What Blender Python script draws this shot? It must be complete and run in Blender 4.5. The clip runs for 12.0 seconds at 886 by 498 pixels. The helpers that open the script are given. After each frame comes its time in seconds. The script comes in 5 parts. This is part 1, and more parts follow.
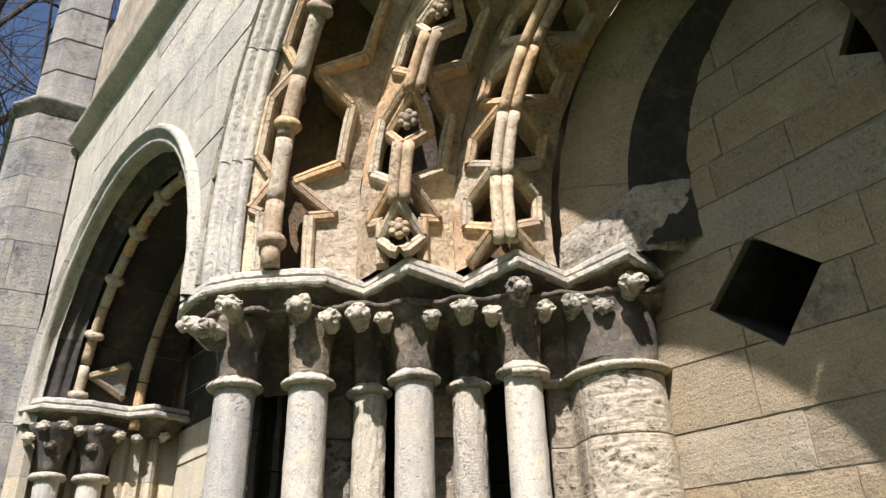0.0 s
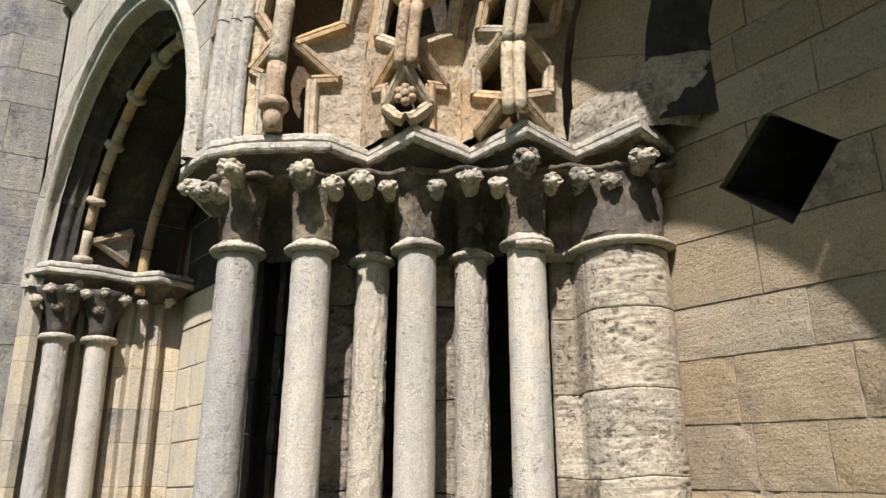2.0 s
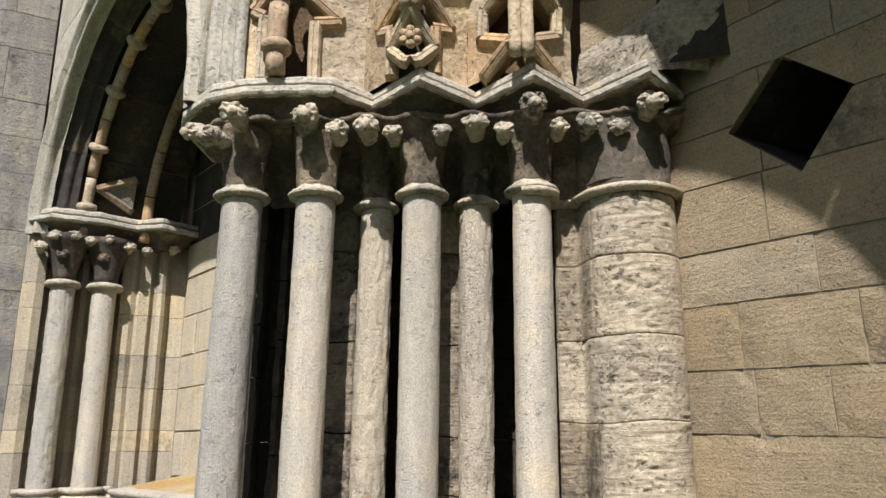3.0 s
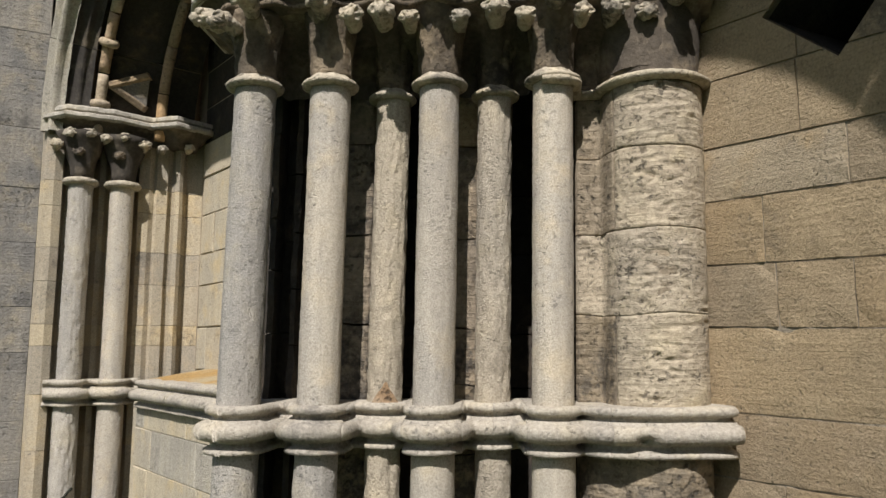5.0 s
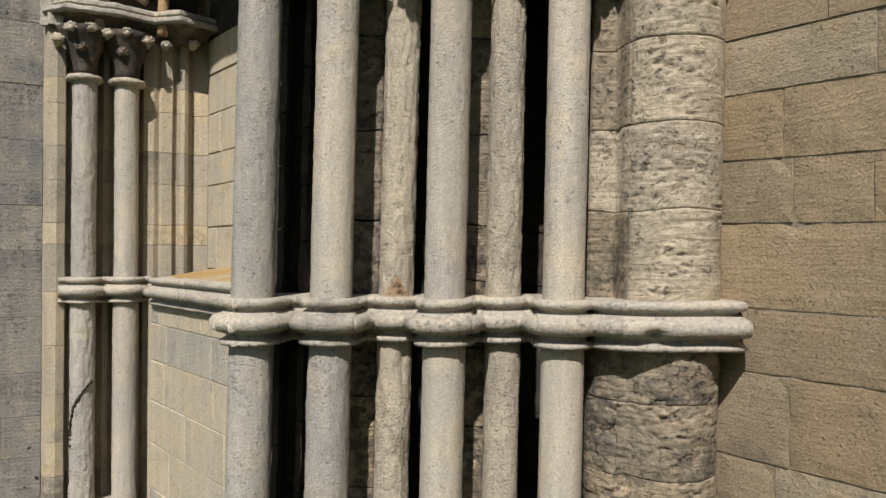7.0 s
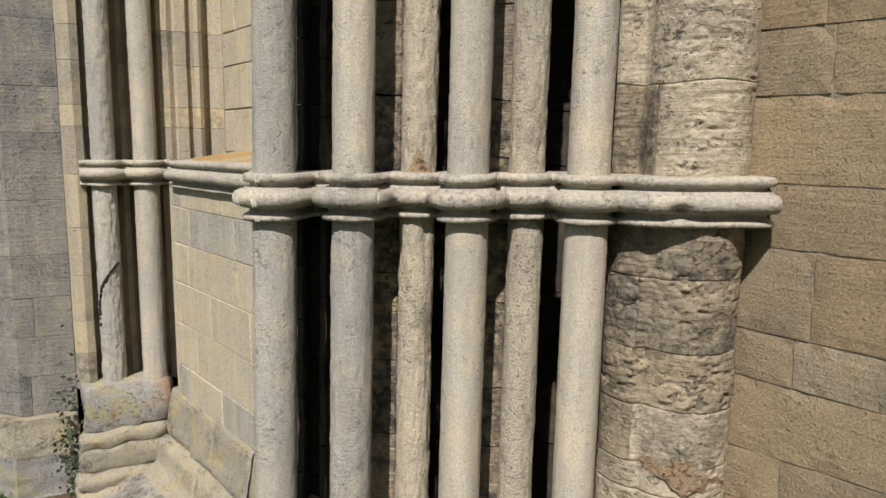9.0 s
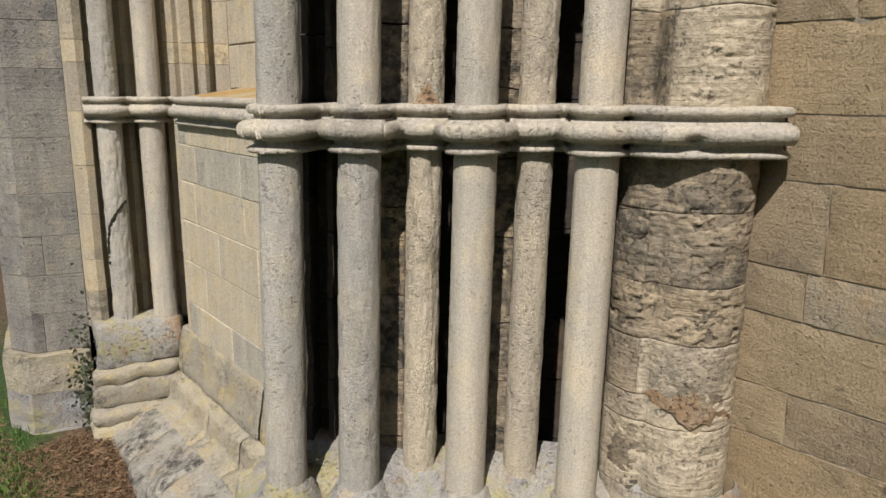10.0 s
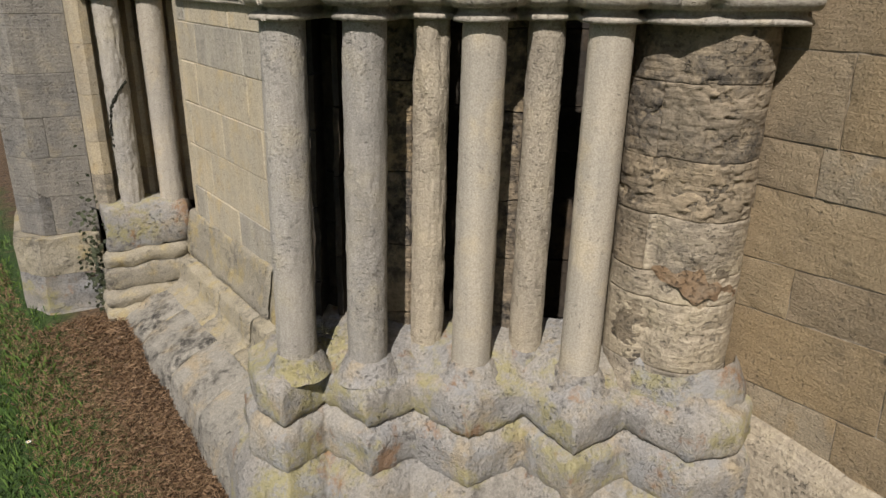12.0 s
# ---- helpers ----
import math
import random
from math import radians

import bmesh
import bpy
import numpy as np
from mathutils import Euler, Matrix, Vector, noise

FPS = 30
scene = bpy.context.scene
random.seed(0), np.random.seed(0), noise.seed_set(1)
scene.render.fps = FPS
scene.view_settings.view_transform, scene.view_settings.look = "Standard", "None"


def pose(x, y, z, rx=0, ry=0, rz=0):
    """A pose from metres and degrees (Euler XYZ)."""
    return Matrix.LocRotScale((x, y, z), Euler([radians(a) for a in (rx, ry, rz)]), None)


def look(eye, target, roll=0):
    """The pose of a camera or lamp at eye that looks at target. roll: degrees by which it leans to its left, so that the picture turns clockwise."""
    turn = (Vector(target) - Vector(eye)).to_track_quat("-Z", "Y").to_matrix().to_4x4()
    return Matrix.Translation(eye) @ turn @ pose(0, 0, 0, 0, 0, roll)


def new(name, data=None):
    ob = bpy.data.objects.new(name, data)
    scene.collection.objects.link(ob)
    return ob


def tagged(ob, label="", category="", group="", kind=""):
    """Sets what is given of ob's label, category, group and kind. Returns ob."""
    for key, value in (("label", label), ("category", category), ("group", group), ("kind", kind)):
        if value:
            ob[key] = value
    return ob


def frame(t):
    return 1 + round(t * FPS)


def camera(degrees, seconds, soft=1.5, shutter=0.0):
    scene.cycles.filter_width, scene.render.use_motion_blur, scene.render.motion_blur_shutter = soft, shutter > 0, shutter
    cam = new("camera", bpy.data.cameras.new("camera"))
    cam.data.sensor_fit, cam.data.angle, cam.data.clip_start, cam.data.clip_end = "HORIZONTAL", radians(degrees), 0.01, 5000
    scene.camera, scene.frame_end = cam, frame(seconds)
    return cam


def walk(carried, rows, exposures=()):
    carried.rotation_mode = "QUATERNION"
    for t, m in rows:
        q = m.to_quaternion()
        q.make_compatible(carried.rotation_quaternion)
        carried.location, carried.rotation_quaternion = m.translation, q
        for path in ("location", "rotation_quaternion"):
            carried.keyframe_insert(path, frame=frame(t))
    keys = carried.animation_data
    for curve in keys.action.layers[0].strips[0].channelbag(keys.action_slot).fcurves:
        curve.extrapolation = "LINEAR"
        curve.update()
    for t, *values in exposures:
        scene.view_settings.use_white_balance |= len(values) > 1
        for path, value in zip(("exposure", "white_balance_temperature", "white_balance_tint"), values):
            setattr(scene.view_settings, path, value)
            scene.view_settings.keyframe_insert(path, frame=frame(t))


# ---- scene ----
cam = camera(61.9, 12.0)
PATH = [
    (0, (0.357, 0.072, 1.978), (1.252, 1.604, 2.9), -2.8),
    (0.5, (0.363, 0.089, 1.971), (1.264, 1.655, 2.829), -2.0),
    (1, (0.37, 0.096, 1.969), (1.289, 1.697, 2.738), -1.9),
    (1.5, (0.367, 0.101, 1.967), (1.297, 1.728, 2.665), -1.5),
    (2, (0.368, 0.113, 1.958), (1.312, 1.759, 2.589), -1.0),
    (2.5, (0.363, 0.117, 1.955), (1.313, 1.781, 2.526), -0.6),
    (3, (0.372, 0.126, 1.943), (1.324, 1.81, 2.452), -0.6),
    (5, (0.386, 0.155, 1.908), (1.32, 1.904, 2.173), -0.1),
    (5.5, (0.384, 0.157, 1.897), (1.322, 1.912, 2.101), 0.0),
    (6, (0.386, 0.166, 1.89), (1.327, 1.925, 2.026), 0.1),
    (6.5, (0.383, 0.168, 1.885), (1.318, 1.935, 1.963), 0.2),
    (8.5, (0.377, 0.189, 1.843), (1.268, 1.968, 1.642), 0.2),
    (9, (0.372, 0.192, 1.831), (1.251, 1.968, 1.559), 0.3),
    (9.5, (0.382, 0.198, 1.818), (1.248, 1.967, 1.473), 0.2),
    (10, (0.382, 0.208, 1.801), (1.229, 1.97, 1.38), 0.2),
    (10.5, (0.389, 0.208, 1.788), (1.222, 1.959, 1.299), -0.2),
    (11, (0.394, 0.212, 1.778), (1.213, 1.95, 1.221), -0.1),
    (11.5, (0.38, 0.215, 1.764), (1.187, 1.938, 1.146), 0.1),
    (12, (0.381, 0.214, 1.746), (1.18, 1.911, 1.053), 0.3),
]
walk(cam, [(t, look(eye, target, roll)) for t, eye, target, roll in PATH], [(0, 1.16, 5850, 14), (2.5, 0.77, 5950, 12), (4.0, 0.50, 6080, 11), (6.0, 0.24, 6150, 11), (9.5, 0.31, 6200, 11), (12, 0.05, 6320, 12)])

# ---------------------------------------------------------------- light
SUN_FROM = Vector((-0.421, -0.520, 0.743)).normalized()
world = bpy.data.worlds.new("world")
scene.world = world
world.use_nodes = True
wn = world.node_tree
sky = wn.nodes.new("ShaderNodeTexSky")
sky.sky_type, sky.sun_disc, sky.dust_density = "NISHITA", False, 2.0
sky.sun_elevation = math.asin(SUN_FROM.z)
sky.sun_rotation = math.atan2(SUN_FROM.x, SUN_FROM.y)
wn.links.new(sky.outputs[0], wn.nodes["Background"].inputs[0])
wn.nodes["Background"].inputs[1].default_value = 0.05
sun = new("sun", bpy.data.lights.new("sun", "SUN"))
sun.data.energy, sun.data.angle, sun.data.color = 5.0, radians(0.55), (1.0, 0.918, 0.835)
sun.matrix_world = look(SUN_FROM * 20, (0, 0, 0))


# ---------------------------------------------------------------- materials
def nodes_of(name):
    m = bpy.data.materials.new(name)
    m.use_nodes = True
    t = m.node_tree
    b = t.nodes["Principled BSDF"]
    return m, t, b


def stone(name, a, b, c, stain=(0.05, 0.048, 0.045), stains=0.35, lichen=None, lichens=0.0, bump=0.5, grain=60.0, tone=0.18, bed=0.0, pits=0.0, rough=0.9, cover=0.52, coarse=0.6, lam=0.0, run=0.0, pocks=0.45):
    """Weathered limestone: two colours in cloudy patches, dark stains, grain, bedding lines and pits."""
    m, t, bs = nodes_of(name)
    N, L = t.nodes.new, t.links.new
    co = N("ShaderNodeTexCoord")
    rnd = N("ShaderNodeObjectInfo")
    shift = N("ShaderNodeVectorMath")
    shift.operation = "ADD"
    spread = N("ShaderNodeVectorMath")
    spread.operation = "SCALE"
    spread.inputs[0].default_value = (13.1, 7.7, 3.3)
    L(rnd.outputs["Random"], spread.inputs["Scale"])
    geo = N("ShaderNodeNewGeometry")
    L(geo.outputs["Position"], shift.inputs[0])
    L(spread.outputs[0], shift.inputs[1])
    P = shift.outputs[0]

    def nz(scale, detail=6.0, roughness=0.6, vec=P, squash=None):
        n = N("ShaderNodeTexNoise")
        n.inputs["Scale"].default_value, n.inputs["Detail"].default_value, n.inputs["Roughness"].default_value = scale, detail, roughness
        if squash:
            mp = N("ShaderNodeMapping")
            mp.inputs["Scale"].default_value = squash
            L(vec, mp.inputs["Vector"])
            vec = mp.outputs[0]
        L(vec, n.inputs["Vector"])
        return n.outputs["Fac"]

    def ramp(src, lo, hi):
        r = N("ShaderNodeMapRange")
        r.interpolation_type = "SMOOTHSTEP"
        r.inputs[1].default_value, r.inputs[2].default_value = lo, hi
        L(src, r.inputs[0])
        return r.outputs[0]

    def mix(fac, x, y, mode="MIX"):
        n = N("ShaderNodeMix")
        n.data_type, n.blend_type = "RGBA", mode
        if isinstance(fac, float):
            n.inputs[0].default_value = fac
        else:
            L(fac, n.inputs[0])
        for s, v in ((n.inputs[6], x), (n.inputs[7], y)):
            if isinstance(v, tuple):
                s.default_value = (*v, 1)
            else:
                L(v, s)
        return n.outputs[2]

    def math_(op, x, y):
        n = N("ShaderNodeMath")
        n.operation = op
        for s, v in ((n.inputs[0], x), (n.inputs[1], y)):
            if isinstance(v, float):
                s.default_value = v
            else:
                L(v, s)
        return n.outputs[0]

    col = mix(ramp(nz(3.0), 0.35, 0.65), a, b)
    col = mix(ramp(nz(9.0, 8.0), 0.48, 0.72), col, c)
    # each stone its own tone
    pick = N("ShaderNodeMapRange")
    pick.inputs[3].default_value, pick.inputs[4].default_value = 1.0 - tone, 1.0 + tone
    L(rnd.outputs["Random"], pick.inputs[0])
    hue = N("ShaderNodeHueSaturation")
    L(pick.outputs[0], hue.inputs["Value"])
    L(pick.outputs[0], hue.inputs["Saturation"])
    L(col, hue.inputs["Color"])
    col = hue.outputs[0]
    fine = nz(grain, 4.0, 0.7)
    speck = mix(ramp(fine, 0.28, 0.72), (0.70, 0.69, 0.68), (1.20, 1.20, 1.20))
    col = mix(0.8, col, speck, "MULTIPLY")
    # scattered small dark pocks
    pock = math_("MULTIPLY", ramp(nz(95.0, 3.0, 0.6), 0.59, 0.68), ramp(nz(7.0, 4.0, 0.6), 0.40, 0.60))
    col = mix(math_("MULTIPLY", pock, pocks), col, stain)
    if lam > 0:
        # thin bedding streaks along the stone
        beds = nz(5.0, 7.0, 0.7, squash=(0.9, 0.9, 20.0))
        col = mix(lam, col, mix(ramp(beds, 0.36, 0.66), (0.70, 0.68, 0.64), (1.16, 1.16, 1.15)), "MULTIPLY")
    if run > 0:
        # upright rain runs
        col = mix(run, col, mix(ramp(nz(9.0, 6.0, 0.65, squash=(2.2, 2.2, 0.16)), 0.36, 0.66), (0.68, 0.68, 0.69), (1.14, 1.13, 1.10)), "MULTIPLY")
    if stains > 0:
        s = math_("MULTIPLY", ramp(nz(2.2, 9.0, 0.68), cover, cover + 0.16), ramp(nz(26.0, 5.0, 0.7), 0.36, 0.6))
        col = mix(math_("MULTIPLY", s, stains), col, stain)
    if lichen:
        s = math_("MULTIPLY", ramp(nz(4.5, 8.0, 0.65, squash=(1.0, 1.0, 1.3)), 0.49, 0.60), math_("MULTIPLY", ramp(nz(38.0, 5.0, 0.7), 0.34, 0.54), lichens))
        col = mix(s, col, lichen)
        s = math_("MULTIPLY", ramp(nz(5.5, 7.0, 0.7, squash=(1.3, 0.9, 1.0)), 0.56, 0.66), 0.75)
        col = mix(s, col, (0.27, 0.155, 0.075))
        s = math_("MULTIPLY", ramp(nz(6.5, 7.0, 0.7, squash=(0.8, 1.2, 1.1)), 0.54, 0.62), 0.7)
        col = mix(s, col, (0.30, 0.305, 0.30))
    h = math_("MULTIPLY", fine, 0.60)
    h = math_("ADD", h, math_("MULTIPLY", nz(18.0, 6.0, 0.65), 0.9 * coarse))
    h = math_("ADD", h, math_("MULTIPLY", nz(42.0, 5.0, 0.7, squash=(1.0, 1.0, 0.6)), 0.8 * coarse))
    h = math_("SUBTRACT", h, math_("MULTIPLY", pock, 0.5))
    if lam > 0:
        h = math_("ADD", h, math_("MULTIPLY", beds, 1.6 * lam))
    if bed > 0:
        lines = ramp(nz(7.0, 8.0, 0.75, squash=(1.0, 1.0, 2.0)), 0.42, 0.62)
        h = math_("ADD", h, math_("MULTIPLY", lines, bed))
    if pits > 0:
        hole = math_("MULTIPLY", ramp(nz(48.0, 5.0, 0.62, squash=(1.0, 1.0, 1.25)), 0.54, 0.68), ramp(nz(6.0, 6.0, 0.65), 0.42, 0.62))
        h = math_("SUBTRACT", h, math_("MULTIPLY", hole, pits))
        col = mix(math_("MULTIPLY", hole, min(0.75, 0.25 + pits * 0.5)), col, stain)
    bp = N("ShaderNodeBump")
    bp.inputs["Strength"].default_value, bp.inputs["Distance"].default_value = bump, 0.012
    L(h, bp.inputs["Height"])
    L(bp.outputs[0], bs.inputs["Normal"])
    L(col, bs.inputs["Base Color"])
    bs.inputs["Roughness"].default_value = rough
    bs.inputs["Specular IOR Level"].default_value = 0.2
    return m


M_SHAFT = stone("pale_shaft_stone", (0.45, 0.41, 0.335), (0.39, 0.365, 0.315), (0.49, 0.43, 0.325), stains=0.15, bump=0.5, grain=210, tone=0.08, pits=0.22, coarse=0.35, run=0.35)
M_ROUGHSHAFT = stone("eroded_shaft_stone", (0.46, 0.405, 0.31), (0.40, 0.36, 0.285), (0.49, 0.43, 0.315), stain=(0.06, 0.05, 0.038), stains=0.5, bump=0.75, grain=180, tone=0.05, pits=0.3, cover=0.53, coarse=0.6, run=0.3, pocks=0.3)
M_BAND = stone("string_stone", (0.415, 0.38, 0.31), (0.35, 0.325, 0.275), (0.45, 0.405, 0.31), stains=0.5, bump=0.65, grain=100, tone=0.08, pits=0.4, cover=0.5, coarse=0.4)
# bell colour darkened for the shade below the impost
M_BELL = stone("shade_toned_bell", (0.155, 0.125, 0.088), (0.09, 0.077, 0.058), (0.29, 0.235, 0.16), stain=(0.03, 0.027, 0.023), stains=0.9, bump=0.8, tone=0.08, pits=0.5, cover=0.46)
M_GREY = stone("grey_lichened_stone", (0.40, 0.375, 0.325), (0.35, 0.335, 0.30), (0.43, 0.395, 0.315), stains=0.2, bump=0.6, grain=210, tone=0.06, pits=0.3, coarse=0.4, run=0.35)
M_ASHLAR = stone("warm_ashlar", (0.355, 0.28, 0.175), (0.305, 0.245, 0.158), (0.385, 0.31, 0.20), stains=0.6, bump=0.6, tone=0.07, bed=0.06, pits=0.25, coarse=0.35, lam=0.26, grain=150)
M_WORN = stone("weathered_stone", (0.43, 0.375, 0.28), (0.36, 0.315, 0.24), (0.46, 0.4, 0.285), stains=0.6, bump=0.8, tone=0.1, bed=0.15, pits=0.9, lam=0.35, coarse=0.5)
M_BASE = stone("base_stone", (0.335, 0.315, 0.27), (0.285, 0.28, 0.265), (0.36, 0.31, 0.225), stains=0.8, lichen=(0.335, 0.305, 0.12), lichens=0.65, bump=0.85, tone=0.1, cover=0.54, pits=0.5, coarse=0.6, pocks=0.15, grain=140)
# darker stone: stained lower pier courses, and shade painted on the pier's fillet
M_WORN2 = stone("weathered_and_shaded_stone", (0.31, 0.26, 0.185), (0.24, 0.205, 0.15), (0.37, 0.305, 0.21), stains=0.75, bump=0.8, tone=0.08, bed=0.15, pits=1.0, cover=0.45, lam=0.4, coarse=0.5)
M_WHITE = stone("whitened_stone", (0.45, 0.415, 0.345), (0.38, 0.355, 0.30), (0.48, 0.43, 0.32), stains=0.55, bump=0.7, tone=0.08, pits=0.4, coarse=0.4)
# dark carved stone that paints in the shade under impost and capitals
M_CARVED = stone("shade_toned_carved_stone", (0.11, 0.092, 0.07), (0.075, 0.066, 0.054), (0.24, 0.195, 0.135), stain=(0.025, 0.023, 0.021), stains=0.9, bump=0.6, tone=0.1)
M_ORANGE = stone("orange_carved_stone", (0.45, 0.315, 0.18), (0.4, 0.285, 0.17), (0.48, 0.37, 0.235), stains=0.35, bump=0.65, tone=0.15, pits=0.5)
M_MORTAR = stone("lime_mortar", (0.37, 0.315, 0.225), (0.25, 0.21, 0.15), (0.46, 0.39, 0.28), stains=0.6, bump=0.6)
# near-black tone standing in for deep shade in nooks, holes and soffits
M_DARK = stone("shade_dark_stone", (0.05, 0.042, 0.033), (0.036, 0.032, 0.027), (0.085, 0.066, 0.046), stains=0.7, bump=0.6)


# ---------------------------------------------------------------- mesh helpers
def obj(name, bm, mat, parent=None, label="", smooth=False):
    me = bpy.data.meshes.new(name)
    bmesh.ops.recalc_face_normals(bm, faces=bm.faces)
    bm.to_mesh(me)
    bm.free()
    if smooth:
        for p in me.polygons:
            p.use_smooth = True
    me.materials.append(mat)
    ob = new(name, me)
    ob.parent = parent
    if label:
        ob["label"] = label
    return ob


def part(name, bm, mat, parent, label="", smooth=False):
    return obj(name, bm, mat, parent, label, smooth)


def empty(name, at=(0, 0, 0)):
    e = new(name)
    e.empty_display_size = 0.1
    e.location = at
    bpy.context.view_layer.update()
    return e


def grid_mesh(bm, rows, close=False, cap=False):
    """A skin over rows of points; close joins the ends of every row."""
    vs = [[bm.verts.new(p) for p in r] for r in rows]
    for a, b in zip(vs, vs[1:]):
        n = len(a)
        for i in range(n if close else n - 1):
            j = (i + 1) % n
            bm.faces.new((a[i], a[j], b[j], b[i]))
    if cap:
        bm.faces.new(vs[0])
        bm.faces.new(vs[-1])
    return vs


def prism(bm, pts, z0, z1):
    """An upright prism over a plan polygon."""
    lo = [bm.verts.new((x, y, z0)) for x, y in pts]
    hi = [bm.verts.new((x, y, z1)) for x, y in pts]
    n = len(pts)
    for i in range(n):
        j = (i + 1) % n
        bm.faces.new((lo[i], lo[j], hi[j], hi[i]))
    bm.faces.new(lo)
    bm.faces.new(hi)


def roughen(bm, scale, amount, octaves=3):
    for v in bm.verts:
        d = Vector((0, 0, 0))
        f, a = scale, amount
        for _ in range(octaves):
            d += noise.noise_vector(v.co * f) * a
            f, a = f * 2.1, a * 0.5
        v.co += d


def ring_rows(cx, cy, prof, n=28, a0=0.0, a1=2 * math.pi):
    return [[(cx + r * math.cos(a0 + (a1 - a0) * i / n), cy + r * math.sin(a0 + (a1 - a0) * i / n), z) for i in range(n)] for r, z in prof]


# plan axes of the splayed jamb: J runs along it, O points out of it
J, O = Vector((0.856, -0.518)), Vector((-0.518, -0.856))


def jo(t, h):
    return (J.x * t + O.x * h, J.y * t + O.y * h)


# plan axes of the front: U runs away along it, N points out of it
F0, U, N2 = Vector((0.72, 2.10)), Vector((-0.194, 0.981)), Vector((-0.981, -0.194))


def fr(s, n):
    return (F0.x + U.x * s + N2.x * n, F0.y + U.y * s + N2.y * n)


Z_FOOT, Z_BAND, Z_NECK, Z_IMP = 0.72, 1.70, 2.607, 2.86
WALL_X = 1.892
# shafts: along the jamb, out of it, radius
SHAFTS = [(-0.372, -2.238, 0.0570), (-0.166, -2.243, 0.0560), (-0.0105, -2.360, 0.0475), (0.130, -2.254, 0.0555), (0.282, -2.352, 0.0475), (0.4326, -2.238, 0.0545)]


# ---------------------------------------------------------------- masonry
def stone_mesh(name, pts, place, depth, chamfer, mat, jitter=0.0, seed=0):
    """One dressed stone: a flat polygon of (u, v) points, laid by place(u, v, n), with a broken front edge."""
    rng = random.Random(seed)
    n = len(pts)
    cu, cv = sum(p[0] for p in pts) / n, sum(p[1] for p in pts) / n
    lift = rng.uniform(-jitter, jitter)
    tip = rng.uniform(-jitter, jitter) * 0.6
    verts = []
    for k, (grow, d) in enumerate(((0, -depth), (0, -chamfer), (1, 0))):
        for u, v in pts:
            du, dv = cu - u, cv - v
            ln = math.hypot(du, dv) or 1
            uu, vv = u + du / ln * chamfer * 1.6 * grow, v + dv / ln * chamfer * 1.6 * grow
            verts.append(place(uu + rng.uniform(-1, 1) * jitter * 0.4 * (k > 0), vv + rng.uniform(-1, 1) * jitter * 0.4 * (k > 0), d + (lift + tip * (1 if u > cu else -1)) * (k > 0)))
    faces = []
    for r in range(2):
        for i in range(n):
            j = (i + 1) % n
            faces.append((r * n + i, r * n + j, (r + 1) * n + j, (r + 1) * n + i))
    faces.append(tuple(range(2 * n, 3 * n)))
    faces.append(tuple(reversed(range(n))))
    me = bpy.data.meshes.new(name)
    me.from_pydata(verts, [], faces)
    me.validate()
    bm = bmesh.new()
    bm.from_mesh(me)
    bmesh.ops.recalc_face_normals(bm, faces=bm.faces)
    bm.to_mesh(me)
    bm.free()
    me.materials.append(mat)
    return me


def rough_stone(pts, place, depth, mat, seed, amp=0.0014):
    """One dressed stone with a worn, uneven face and rounded arrises."""
    rng = random.Random(seed)
    (u0, v0), (u1, v1), (u2, v2), (u3, v3) = pts
    nu = max(4, min(14, int((u1 - u0) / 0.035)))
    nv = max(4, min(8, int((v3 - v0) / 0.03)))
    lift = rng.uniform(-0.001, 0.0015)
    verts, faces = [], []
    for i in range(-1, nv + 2):
        for j in range(-1, nu + 2):
            fi, fj = min(max(i / nv, 0), 1), min(max(j / nu, 0), 1)
            u = (u0 * (1 - fj) + u1 * fj) * (1 - fi) + (u3 * (1 - fj) + u2 * fj) * fi
            v = (v0 * (1 - fj) + v1 * fj) * (1 - fi) + (v3 * (1 - fj) + v2 * fj) * fi
            edge = i in (0, nv) or j in (0, nu)
            if i in (-1, nv + 1) or j in (-1, nu + 1):
                n = -depth
            else:
                q = Vector((u * 13, v * 13, seed * 3.7))
                n = lift + amp * noise.noise(q) + amp * 0.6 * noise.noise(q * 2.7) - (0.0022 + 0.0045 * noise.noise(q * 1.9) if edge else 0)
                if edge:
                    w = 0.0022 * noise.noise(q * 3.1)
                    u, v = u + w, v - w
            verts.append(place(u, v, n))
    W = nu + 3
    for i in range(nv + 2):
        for j in range(nu + 2):
            faces.append((i * W + j, i * W + j + 1, (i + 1) * W + j + 1, (i + 1) * W + j))
    me = bpy.data.meshes.new("stone")
    me.from_pydata(verts, [], faces)
    me.materials.append(mat)
    return me


def lay(parent, place, rects, mats, joint=0.007, depth=0.05, chamfer=0.004, jitter=0.004, seed=1, name="stone"):
    rng = random.Random(seed)
    for k, (u0, u1, v0, v1) in enumerate(rects):
        g = joint / 2
        pts = [(u0 + g, v0 + g), (u1 - g, v0 + g), (u1 - g, v1 - g), (u0 + g, v1 - g)]
        me = stone_mesh(name, pts, place, depth, chamfer, rng.choice(mats), jitter, seed * 991 + k)
        new(name, me).parent = parent


def courses(u0, u1, zs, lengths, seed):
    """Rectangles in broken bond between the heights zs."""
    rng = random.Random(seed)
    out = []
    for a, b in zip(zs, zs[1:]):
        u = u0 - rng.uniform(0, lengths[0])
        while u < u1:
            w = rng.uniform(*lengths)
            s, e = max(u, u0), min(u + w, u1)
            if u1 - e < 0.05:
                e = u1
            if e - s > 0.03:
                out.append((s, e, a, b))
            u += w
            if e == u1:
                break
    return out


